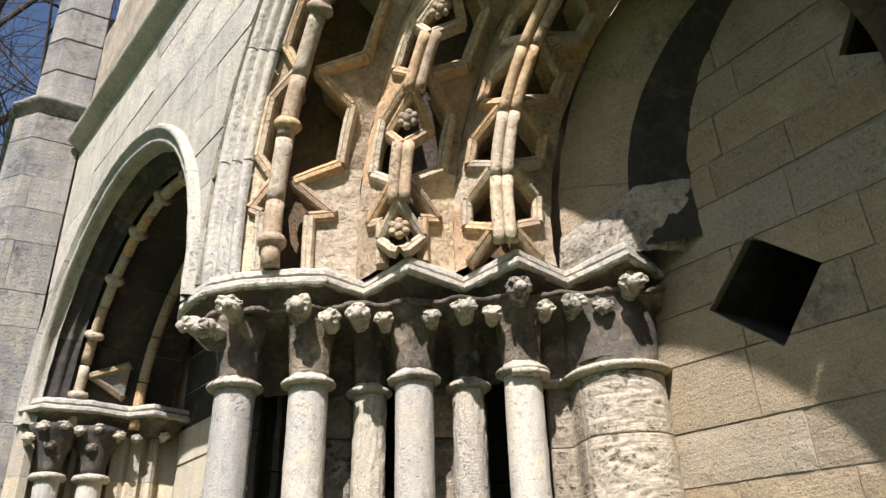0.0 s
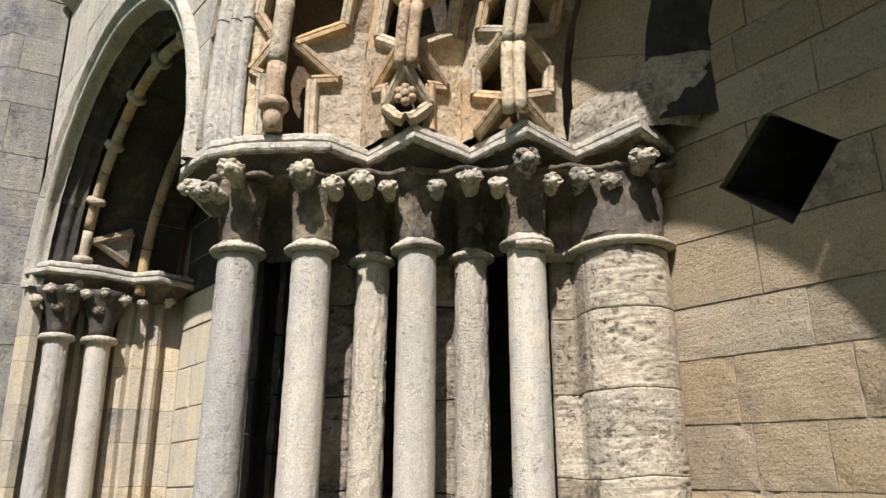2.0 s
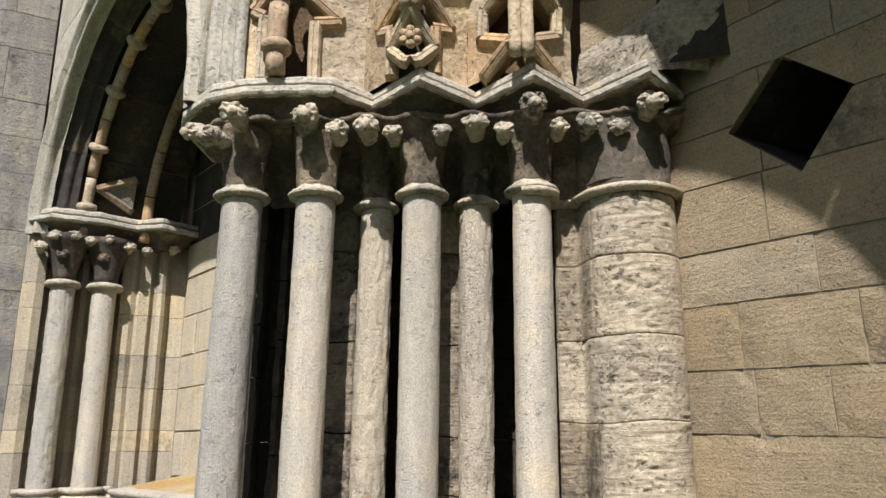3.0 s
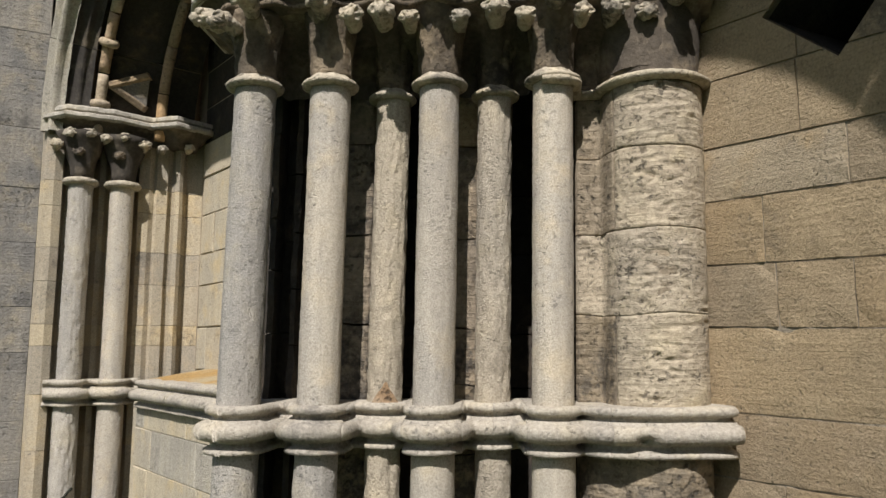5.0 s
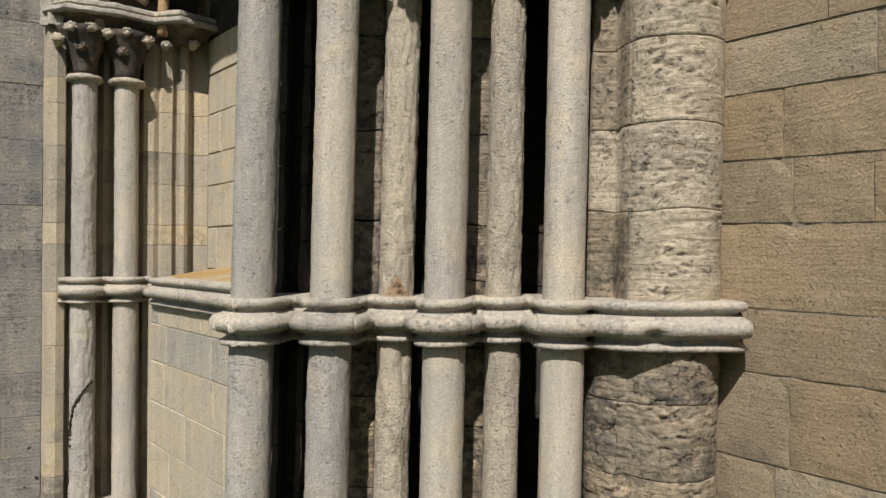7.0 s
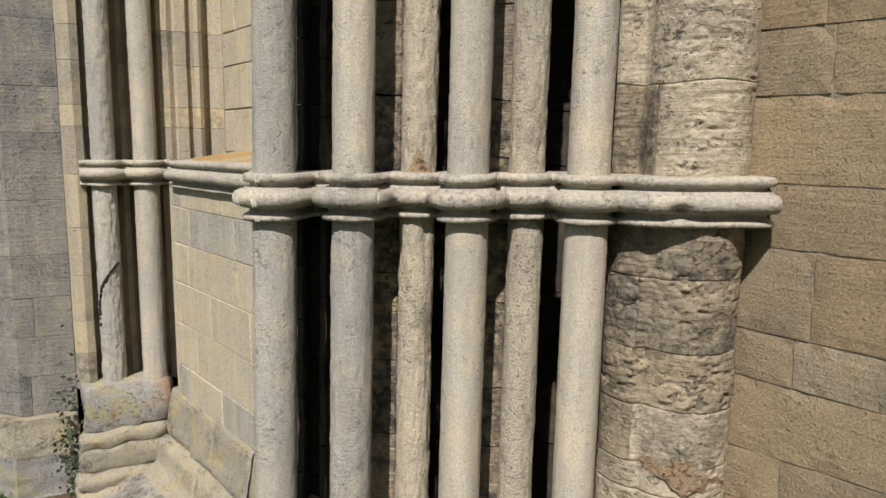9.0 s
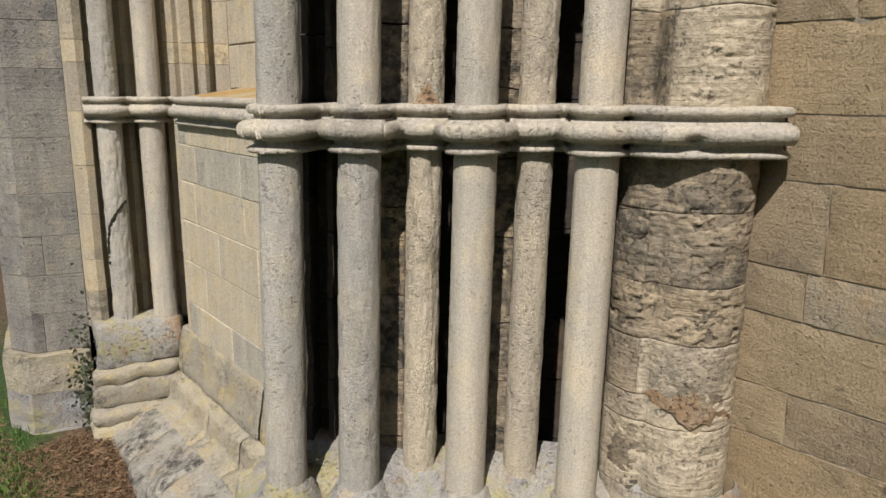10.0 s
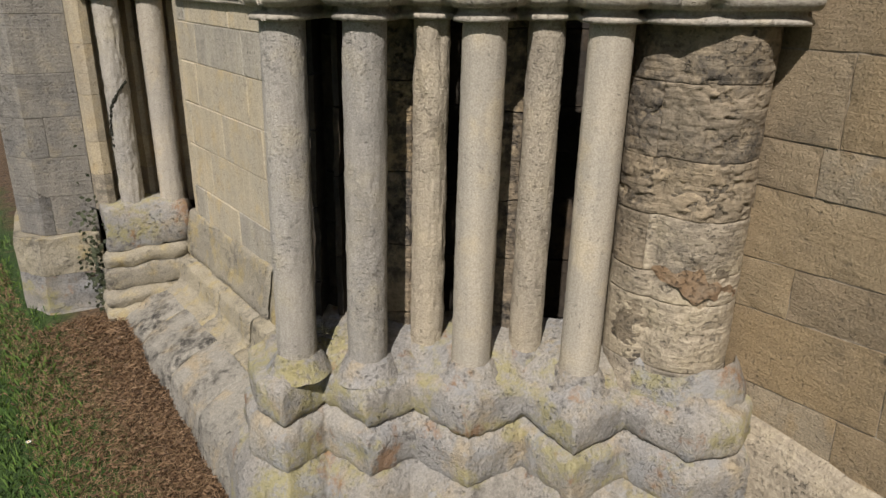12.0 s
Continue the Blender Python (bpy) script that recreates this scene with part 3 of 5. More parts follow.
def build_columns():
    upper = [0.0012, 0.0012, 0.0032, 0.001, 0.003, 0.0010]
    lower = [0.0012, 0.0018, 0.0028, 0.0008, 0.0016, 0.0006]
    for k, (t, h, r) in enumerate(SHAFTS):
        x, y = jo(t, h)
        col = empty("shaft_column", (x, y, Z_FOOT))
        minor = k in (2, 4)
        stonework = M_GREY if k == 0 else M_ROUGHSHAFT if minor else M_SHAFT
        dents = {2: [(1.60, 4.9, 0.06, 0.012), (1.33, 5.3, 0.09, 0.008), (1.45, 3.4, 0.05, 0.008)], 1: [(1.62, 3.0, 0.05, 0.006)], 4: [(2.2, 5.0, 0.12, 0.004)]}.get(k)
        a = part("upper_shaft", shaft_mesh(0, 0, r * (0.97 if not minor else 1.0), 1.745 - Z_FOOT, Z_NECK - Z_FOOT, k, upper[k]), stonework, col, smooth=True)
        b = part("lower_shaft", shaft_mesh(0, 0, r, -0.02, 1.655 - Z_FOOT, k + 20, lower[k], 0.0, [(d[0] - Z_FOOT, *d[1:]) for d in dents] if dents else None), M_GREY if k == 1 else M_SHAFT2 if k in (3, 5) else stonework, col, smooth=True)
        # worn collar at the foot
        bm = bmesh.new()
        prof = [(r + 0.044, -0.055), (r + 0.027, -0.034), (r + 0.018, -0.018), (r + 0.010, -0.004), (r + 0.005, 0.004), (r - 0.004, 0.007)]
        grid_mesh(bm, ring_rows(0, 0, prof, 40), True)
        roughen(bm, 22, 0.007, 4)
        part("foot_ring", bm, M_BASE, col, "worn base ring with orange and yellow lichen", True)
        # necking ring below the capital
        bm = bmesh.new()
        g = 0.021
        prof = [(r * 0.9, Z_NECK - 0.006), (r + g * 0.4, Z_NECK - 0.007), (r + g * 0.95, Z_NECK - 0.001), (r + g, Z_NECK + 0.005), (r + g * 0.75, Z_NECK + 0.011), (r + 0.003, Z_NECK + 0.018), (r - 0.004, Z_NECK + 0.03)]
        grid_mesh(bm, ring_rows(0, 0, [(q, z - Z_FOOT) for q, z in prof], 32), True)
        roughen(bm, 30, 0.0018)
        neck = part("necking", bm, M_CARVED2, col, "pale worn necking ring", True)
        # bell of the capital, leaning out as it flares
        bm = bmesh.new()
        rows = []
        for i in range(13):
            f = i / 12
            z = Z_NECK + 0.018 + f * (2.80 - Z_NECK - 0.018)
            rr = r * 0.98 + 0.024 * f ** 2.4
            ox, oy = O.x * 0.012 * f ** 2, O.y * 0.012 * f ** 2
            row = []
            for j in range(32):
                q = 2 * math.pi * j / 32
                fl = 1 + 0.05 * math.sin(q * 8) * math.sin(f * math.pi)
                row.append((ox + rr * fl * math.cos(q), oy + rr * fl * math.sin(q), z - Z_FOOT))
            rows.append(row)
        grid_mesh(bm, rows, True, True)
        roughen(bm, 22, 0.004)
        neck.parent = part("capital_bell", bm, M_BELL, col, "carved capital bell, coloured dark for the shade under its impost", True)
        if k == 2:
            # brown mortar mend above the string
            bm = bmesh.new()
            rows = []
            for i in range(9):
                f = i / 8
                half = 0.62 * (1 - f) + 0.04
                rows.append([((r + 0.003 + 0.012 * (1 - f)) * math.cos(q), (r + 0.003 + 0.012 * (1 - f)) * math.sin(q), 1.762 + 0.055 * f - Z_FOOT) for q in (-1.95 + half * (j / 5 - 1) for j in range(11))])
            grid_mesh(bm, rows)
            roughen(bm, 40, 0.002)
            part("mortar_mend", bm, M_RUST2, col, "brown wedge of mending mortar", True)
        lean(col)
        what = "slender" if minor else "stout"
        tagged(col, ("grey lichened" if k == 0 else "pale") + " limestone " + what + " shaft with carved capital, standing on the stepped base", "column", "shafts of the jamb")


def build_pier():
    w = empty("pier", (*jo(0.69, -2.35), 0.0))
    o = Vector((*jo(0.69, -2.35), 0.0))
    zs = [0.66, 0.76, 0.955, 1.03, 1.18, 1.325, 1.51, 1.665, 1.745, 1.99, 2.205, 2.416, 2.588]
    for k, (z0, z1) in enumerate(zip(zs, zs[1:])):
        if z0 == 1.665:
            continue
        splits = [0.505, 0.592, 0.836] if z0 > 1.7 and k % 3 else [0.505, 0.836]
        if z0 in (1.03, 1.325):
            splits = [0.505, 0.570, 0.836]
        for t0, t1 in zip(splits, splits[1:]):
            bm = bmesh.new()
            n = max(3, int((t1 - t0) / 0.0055))
            m = max(3, int((z1 - z0) / 0.0042))
            rows = []
            worn = 1.0 if z0 < 1.5 else 0.75
            if z0 < 1.1:
                worn = 0.35
            for i in range(m + 1):
                zz = z0 + 0.0006 + (z1 - z0 - 0.0012) * i / m
                row = []
                for j in range(n + 1):
                    t = t0 + 0.001 + (t1 - t0 - 0.002) * j / n
                    z = zz + 0.006 * noise.noise(Vector((t * 9, zz * 2.5, 1.0))) + 0.0015 * noise.noise(Vector((t * 40, zz * 9, 2.0)))
                    h = max(pier_h(t, 0.0, z0 < 1.6), -2.36)
                    edge = min(i, m - i, 1.0)
                    x, y = jo(t, h)
                    # bedded, pitted relief
                    bed = noise.noise(Vector((t * 8, z * 62, 3.1))) + 0.5 * noise.noise(Vector((t * 17, z * 120, 9.1)))
                    pit = noise.noise(Vector((t * 42, z * 78, 1.7)))
                    rag = noise.noise(Vector((t * 24, z * 30, 2.3))) + 0.6 * noise.noise(Vector((t * 75, z * 95, 5.0)))
                    where = min(1.0, max(0.0, 0.45 + 1.5 * noise.noise(Vector((t * 6.5, z * 8.5, 7.0)))))
                    if z0 > 1.6:
                        deep = 0.0065 * max(0, bed - 0.05) * (0.25 + where) + 0.020 * max(0, pit - 0.14) * where
                        deep += 0.020 * math.exp(-((t - 0.680) / 0.022) ** 2 - ((z - 1.895) / 0.020) ** 2) * (0.6 + rag)
                    else:
                        deep = worn * (0.004 * max(0, bed - 0.05) + 0.034 * max(0, rag - 0.10) * (0.15 + where) + 0.020 * max(0, pit - 0.10) * where)
                    deep += (0.006 if z0 > 1.6 else 0.012) * noise.noise(Vector((t * 8, z * 9, 0.0))) + 0.004 * noise.noise(Vector((t * 19, z * 23, 4.0)))
                    deep += 0.0015 * (edge < 1)
                    row.append((x - O.x * deep - o.x, y - O.y * deep - o.y, z))
                rows.append(row)
            back = [[(jo(t0 if j == 0 else t1, -2.45)[0] - o.x, jo(t0 if j == 0 else t1, -2.45)[1] - o.y, r[0 if j == 0 else -1][2]) for j in (0, 1)] for r in rows]
            rows = [[b[0]] + r + [b[1]] for r, b in zip(rows, back)]
            grid_mesh(bm, rows, True, True)
            # the left strip's grazing shade is put in with the darker stone
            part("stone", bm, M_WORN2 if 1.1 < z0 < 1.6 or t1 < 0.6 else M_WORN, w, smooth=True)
    bm = bmesh.new()
    # mortar core that shows in the joints
    for z0, z1 in ((0.66, 1.665), (1.745, 2.588)):
        rows = []
        for i in range(41):
            z = z0 + (z1 - z0) * i / 40
            row = []
            for j in range(41):
                t = 0.512 + 0.318 * j / 40
                x, y = jo(t, max(pier_h(t, -0.007, z0 < 1.6), -2.36))
                row.append((x - o.x, y - o.y, z))
            rows.append(row)
        core = bmesh.new()
        grid_mesh(core, rows)
        part("mortar_core", core, M_WORN2, w, "crumbled mortar in the joints", True)
    # brown stain on the face of one stone, with a ragged edge
    rows = []
    for i in range(15):
        row = []
        for j in range(31):
            t = 0.585 + 0.225 * j / 30
            mid = 1.035 - 0.05 * (t - 0.6) / 0.2
            half = 0.034 * math.sin(math.pi * j / 30) ** 0.6 * (0.75 + 0.8 * noise.noise(Vector((t * 34, 1.5, 0.0)))) + 0.002
            x, y = jo(t, pier_h(t, 0.0025, True))
            row.append((x - o.x, y - o.y, mid + half * (i / 7 - 1) + 0.012 * noise.noise(Vector((t * 45, i * 0.2, 3.0)))))
        rows.append(row)
    stain = bmesh.new()
    grid_mesh(stain, rows)
    roughen(stain, 40, 0.003)
    part("stain", stain, M_RUST2, w, "rust-brown crust", True)
    rows = []
    for z, g in ((Z_NECK - 0.022, 0.002), (Z_NECK - 0.020, 0.014), (Z_NECK - 0.013, 0.024), (Z_NECK - 0.005, 0.025), (Z_NECK + 0.002, 0.014), (Z_NECK + 0.006, 0.003), (Z_NECK + 0.007, -0.05)):
        row = []
        for j in range(61):
            t = 0.40 + 0.46 * j / 60
            c, ch, r = SHAFTS[5]
            q = (r + g) ** 2 - (t - c) ** 2
            h = max(pier_h(t, g), -2.33 + g, ch + math.sqrt(q) if q > 0 else -9)
            x, y = jo(t, h)
            row.append((x - o.x, y - o.y, z))
        rows.append(row)
    grid_mesh(bm, rows)
    roughen(bm, 30, 0.0015)
    part("necking", bm, M_CARVED2, w, "pale worn necking ring", True)
    bm = bmesh.new()
    rows = []
    for i in range(11):
        f = i / 10
        z = Z_NECK - 0.022 + f * (2.80 - Z_NECK + 0.022)
        row = []
        for j in range(41):
            t = 0.46 + 0.40 * j / 40
            h = max(pier_h(t, -0.006 + 0.016 * f ** 2.2), -2.335 + 0.06 * f ** 2)
            x, y = jo(t, h)
            row.append((x - o.x, y - o.y, z))
        rows.append(row)
    grid_mesh(bm, rows)
    roughen(bm, 18, 0.005)
    # pier bell coloured dark for the shade of knots and impost
    part("capital_bell", bm, M_CARVED, w, "carved capital bell, coloured dark for the shade under its impost", True)
    lean(w)
    tagged(w, "rounded pier of deeply weathered pitted limestone blocks", "pier")


BAND = [(-0.03, 0.066), (0.015, 0.065), (0.022, 0.061), (0.025, 0.054), (0.023, 0.046), (0.016, 0.041), (0.006, 0.040), (0.005, 0.030), (0.018, 0.029), (0.020, 0.024), (0.033, 0.023), (0.043, 0.018), (0.049, 0.009), (0.050, 0.0), (0.047, -0.010), (0.038, -0.019), (0.024, -0.023), (0.009, -0.024), (0.007, -0.034), (0.016, -0.039), (0.023, -0.043), (0.025, -0.049), (0.021, -0.055), (0.008, -0.057), (-0.03, -0.058)]


def build_band():
    b = empty("string_course", (*jo(0.2, -2.3), Z_BAND))
    o = Vector((*jo(0.2, -2.3), Z_BAND))
    cuts = [-0.47, -0.265, -0.09, 0.055, 0.205, 0.282, 0.362, 0.565, 0.868]
    for k, (t0, t1) in enumerate(zip(cuts, cuts[1:])):
        bm = bmesh.new()
        rows = []
        ts = [t0 + (t1 - t0) * i / 26 for i in range(27)]
        for c, ch, r in SHAFTS[:1]:
            ts += [c - (r + d) + e for d, z in BAND for e in (0.0002, 0.003, 0.008)]
        ts = sorted(x for x in ts if t0 <= x <= t1)
        for t in ts:
            row = []
            for d, z in BAND:
                if d < 0:
                    h = -2.46
                else:
                    h = band_h(t, d)
                x, y = jo(t, h)
                w = noise.noise(Vector((t * 16, z * 30, k))) * 0.0018 + noise.noise(Vector((t * 60, z * 80, k))) * 0.0011
                row.append((x - o.x + O.x * w, y - o.y + O.y * w, z + noise.noise(Vector((t * 7, 3, k))) * 0.0022))
            rows.append(row)
        # a bite out of the bulge beside the pier
        if k == 7:
            for row in rows:
                for q, p in enumerate(row):
                    v = Vector(p) + o
                    t = v.x * J.x + v.y * J.y
                    e = math.exp(-((t - 0.642) / 0.022) ** 2 - ((p[2] + 0.012) / 0.011) ** 2) * 0.03
                    row[q] = (p[0] - O.x * e, p[1] - O.y * e, p[2])
        grid_mesh(bm, rows, cap=True)
        part("moulded_stone", bm, M_BAND, b, smooth=True)
    lean(b)
    # the length that runs away along the front
    for k, (s0, s1) in enumerate(((0.05, 0.62), (0.62, 1.20), (1.20, 1.66))):
        bm = bmesh.new()
        rows = []
        for i in range(25):
            s = s0 + (s1 - s0) * i / 24
            rows.append([(*(Vector(fr(s, -0.385 + (d if d >= 0 else -0.24) * 1.0)) - o.xy), z + (0.012 if d < 0 and z > 0 else 0) + noise.noise(Vector((s * 9, z * 30, k + 9))) * 0.0025) for d, z in BAND])
        grid_mesh(bm, rows, cap=True)
        part("moulded_stone", bm, M_BAND, b, smooth=True)
    # round the two far shafts
    bm = bmesh.new()
    rows = []
    for i in range(61):
        x = 0.385 + (0.79 - 0.385) * i / 60
        row = []
        for d, z in BAND:
            y = 4.06 - d
            for cx, cy, r in FAR:
                q = (r + d) ** 2 - (x - cx) ** 2
                if q > 0:
                    y = min(y, cy - math.sqrt(q))
            if d < 0:
                y = 4.3
            row.append((x - o.x, y - o.y, z + noise.noise(Vector((x * 20, z * 30, 4))) * 0.003))
        rows.append(row)
    grid_mesh(bm, rows, cap=True)
    part("moulded_stone", bm, M_BAND, b, smooth=True)
    tagged(b, "whitened moulded string course wrapping the shafts", "string course")


FAR = [(0.489, 4.03, 0.054), (0.674, 4.03, 0.058)]

# ---------------------------------------------------------------- stepped base of the jamb
BASE_PTS = [(0.70, 2.30), (0.685, 2.10), (0.735, 2.00), (0.875, 2.075), (0.945, 1.89), (1.095, 1.925), (1.176, 1.735), (1.36, 1.755), (1.40, 1.563), (1.585, 1.585), (1.645, 1.40), (1.80, 1.37), (1.90, 1.43)]


def offset_poly(pts, d):
    """A polyline moved d to its outer side, mitred."""
    out = []
    v = [Vector(p) for p in pts]
    for i, p in enumerate(v):
        a = (p - v[i - 1]).normalized() if i else None
        b = (v[i + 1] - p).normalized() if i + 1 < len(v) else None
        ns = [Vector((q.y, -q.x)) for q in (a, b) if q is not None]
        n = sum(ns, Vector((0, 0)))
        n = n / max(n.dot(ns[0]), 0.35) if len(ns) > 1 else ns[0]
        out.append(p + n * d)
    return out


def dense(pts, step):
    out = []
    for a, b in zip(pts, pts[1:]):
        a, b = Vector(a), Vector(b)
        k = max(1, int((b - a).length / step))
        out += [a + (b - a) * i / k for i in range(k)]
    return out + [Vector(pts[-1])]


def moulding(bm, pts, prof, step=0.03, rough=0.0, scale=20):
    rows = []
    for d, z in prof:
        # equal counts for every offset: divide each span alike
        ref = [max(1, int((Vector(b) - Vector(a)).length / step)) for a, b in zip(pts, pts[1:])]
        o = offset_poly(pts, d)
        row = []
        for (a, b), k in zip(zip(o, o[1:]), ref):
            row += [a + (b - a) * i / k for i in range(k)]
        row.append(o[-1])
        rows.append([(p.x, p.y, z) for p in row])
    grid_mesh(bm, rows)
    if rough:
        roughen(bm, scale, rough)


def build_base():
    b = empty("stepped_base", (1.2, 1.9, 0.0))
    o = Vector((1.2, 1.9, 0))
    tiers = [
        ("upper_tier", [(-0.22, 0.752), (-0.12, 0.738), (-0.085, 0.712), (-0.06, 0.696), (-0.045, 0.678), (-0.012, 0.668), (0.0, 0.656), (0.003, 0.634), (0.005, 0.610), (0.005, 0.588), (0.003, 0.572), (-0.002, 0.562), (-0.010, 0.554), (-0.02, 0.545)]),
        ("middle_tier", [(-0.06, 0.570), (-0.022, 0.562), (-0.004, 0.553), (0.006, 0.546), (0.016, 0.536), (0.024, 0.522), (0.026, 0.504), (0.027, 0.485), (0.028, 0.462), (0.028, 0.44), (0.026, 0.426), (0.020, 0.416), (0.010, 0.408)]),
        ("lower_tier", [(-0.03, 0.444), (0.006, 0.436), (0.03, 0.420), (0.050, 0.402), (0.065, 0.385), (0.078, 0.36), (0.085, 0.33), (0.090, 0.30), (0.093, 0.26), (0.095, 0.22), (0.098, 0.16), (0.10, 0.1), (0.10, -0.06)])]
    for name, prof in tiers:
        bm = bmesh.new()
        moulding(bm, [Vector(p) - o.xy for p in BASE_PTS], prof, 0.011)
        for v in bm.verts:
            v.co += noise.noise_vector(v.co * 6) * 0.010 + noise.noise_vector(v.co * 17) * 0.008 + noise.noise_vector(v.co * 46) * 0.005 + noise.noise_vector(v.co * 105) * 0.0022
        part(name, bm, M_BASE, b, smooth=True)
    # flat top between the shafts
    bm = bmesh.new()
    rows = []
    for i in range(50):
        t = -0.50 + 1.42 * i / 49
        rows.append([(*(Vector(jo(t, h)) - o.xy), 0.716 + 0.03 * (f ** 2)) for f, h in ((j / 14, -2.33 - 0.17 * j / 14) for j in range(15))])
    grid_mesh(bm, rows)
    for v in bm.verts:
        v.co += noise.noise_vector((v.co + o) * 14) * 0.008 + noise.noise_vector((v.co + o) * 45) * 0.004
    part("top_bed", bm, M_BASE, b, "lichened bedding under the shafts", True)
    # worn foot of the rounded pier
    bm = bmesh.new()
    rows = []
    for z, g in ((0.77, 0.0), (0.752, 0.012), (0.70, 0.035), (0.64, 0.045), (0.585, 0.040), (0.565, 0.055), (0.50, 0.075), (0.40, 0.08), (0.2, 0.09), (-0.05, 0.09)):
        rows.append([(*(Vector(jo(t, max(pier_h(t, g, True), -2.36))) - o.xy), z) for t in (0.50 + 0.43 * j / 40 for j in range(41))])
    grid_mesh(bm, rows)
    for v in bm.verts:
        v.co += noise.noise_vector(v.co * 11) * 0.012 + noise.noise_vector(v.co * 33) * 0.006
    part("pier_foot", bm, M_BASE, b, "broken stone foot of the pier", True)
    tagged(b, "stepped zigzag stone base with yellow lichen and broken edges", "column base")


# ---------------------------------------------------------------- impost and capitals' foliage
IMPOST = [(0.84, 2.52), (0.700, 2.30), (0.688, 2.211), (0.722, 2.058), (0.800, 1.970), (0.958, 1.876), (1.014, 1.853), (1.142, 1.888), (1.186, 1.683), (1.393, 1.734), (1.437, 1.519), (1.652, 1.582), (1.690, 1.362), (1.80, 1.40), (1.885, 1.43)]


def build_impost():
    b = empty("impost", (1.3, 1.75, Z_IMP))
    o = Vector((1.3, 1.75, Z_IMP))
    loc = [Vector(p) - o.xy for p in IMPOST]
    bm = bmesh.new()
    moulding(bm, loc, [(-0.30, 0.072), (-0.05, 0.062), (-0.020, 0.056), (-0.015, 0.050), (-0.014, 0.036), (-0.018, 0.033), (-0.034, 0.032), (-0.034, 0.025), (-0.006, 0.024), (-0.001, 0.020), (0.0, 0.006), (-0.004, 0.0), (-0.018, -0.004)], 0.015, 0.002, 30)
    part("slab", bm, M_WHITE, b, "whitened zigzag slab with a quirk", False)
    bm = bmesh.new()
    moulding(bm, loc, [(-0.012, -0.003), (-0.040, -0.004), (-0.052, -0.016), (-0.066, -0.036), (-0.088, -0.050), (-0.094, -0.054), (-0.094, -0.066), (-0.104, -0.072), (-0.30, -0.072)], 0.015, 0.0025, 26)
    # undercut's shade is put into the hollow's colour
    part("hollow_moulding", bm, M_CARVED, b, "hollow moulding, its shade put in as near-black colour", True)
    # the capitals flare together into one shelf under the hollow
    bm = bmesh.new()
    rows = []
    for i in range(17):
        f = i / 16
        row = []
        for j in range(150):
            t = -0.455 + 1.31 * j / 149
            h0 = max([-2.40, pier_h(t, -0.008)] + [ch + math.sqrt((r - 0.012) ** 2 - (t - c) ** 2) for c, ch, r in SHAFTS if abs(t - c) < r - 0.012])
            lip = -2.158 + 0.012 * math.cos((t + 0.012) * 43.5) - 0.06 * max(0.0, (-0.40 - t) / 0.055) ** 2
            h = h0 + (max(h0, lip) - h0) * f ** 2.8
            x, y = jo(t, h)
            row.append((x - o.x, y - o.y, Z_NECK + 0.022 + f * (2.806 - Z_NECK - 0.022) - o.z))
        rows.append(row)
    grid_mesh(bm, rows)
    roughen(bm, 17, 0.007)
    # flare coloured dark for the shade between the bells
    part("capital_frieze", bm, M_CARVED, b, "flare of the joined capitals, darkened in colour for shade", True)
    bm = bmesh.new()
    rows = []
    for z, g in ((2.800, -0.004), (2.802, 0.006), (2.808, 0.009), (2.815, 0.006), (2.818, -0.004), (2.820, -0.09)):
        row = []
        for j in range(150):
            t = -0.455 + 1.31 * j / 149
            x, y = jo(t, -2.158 + 0.012 * math.cos((t + 0.012) * 43.5) - 0.06 * max(0.0, (-0.40 - t) / 0.055) ** 2 + g)
            row.append((x - o.x, y - o.y, z - o.z))
        rows.append(row)
    grid_mesh(bm, rows)
    roughen(bm, 24, 0.005)
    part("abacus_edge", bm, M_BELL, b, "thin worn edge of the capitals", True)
    tagged(b, "zigzag stone impost, whitened edge over a hollow coloured dark for shade", "impost")


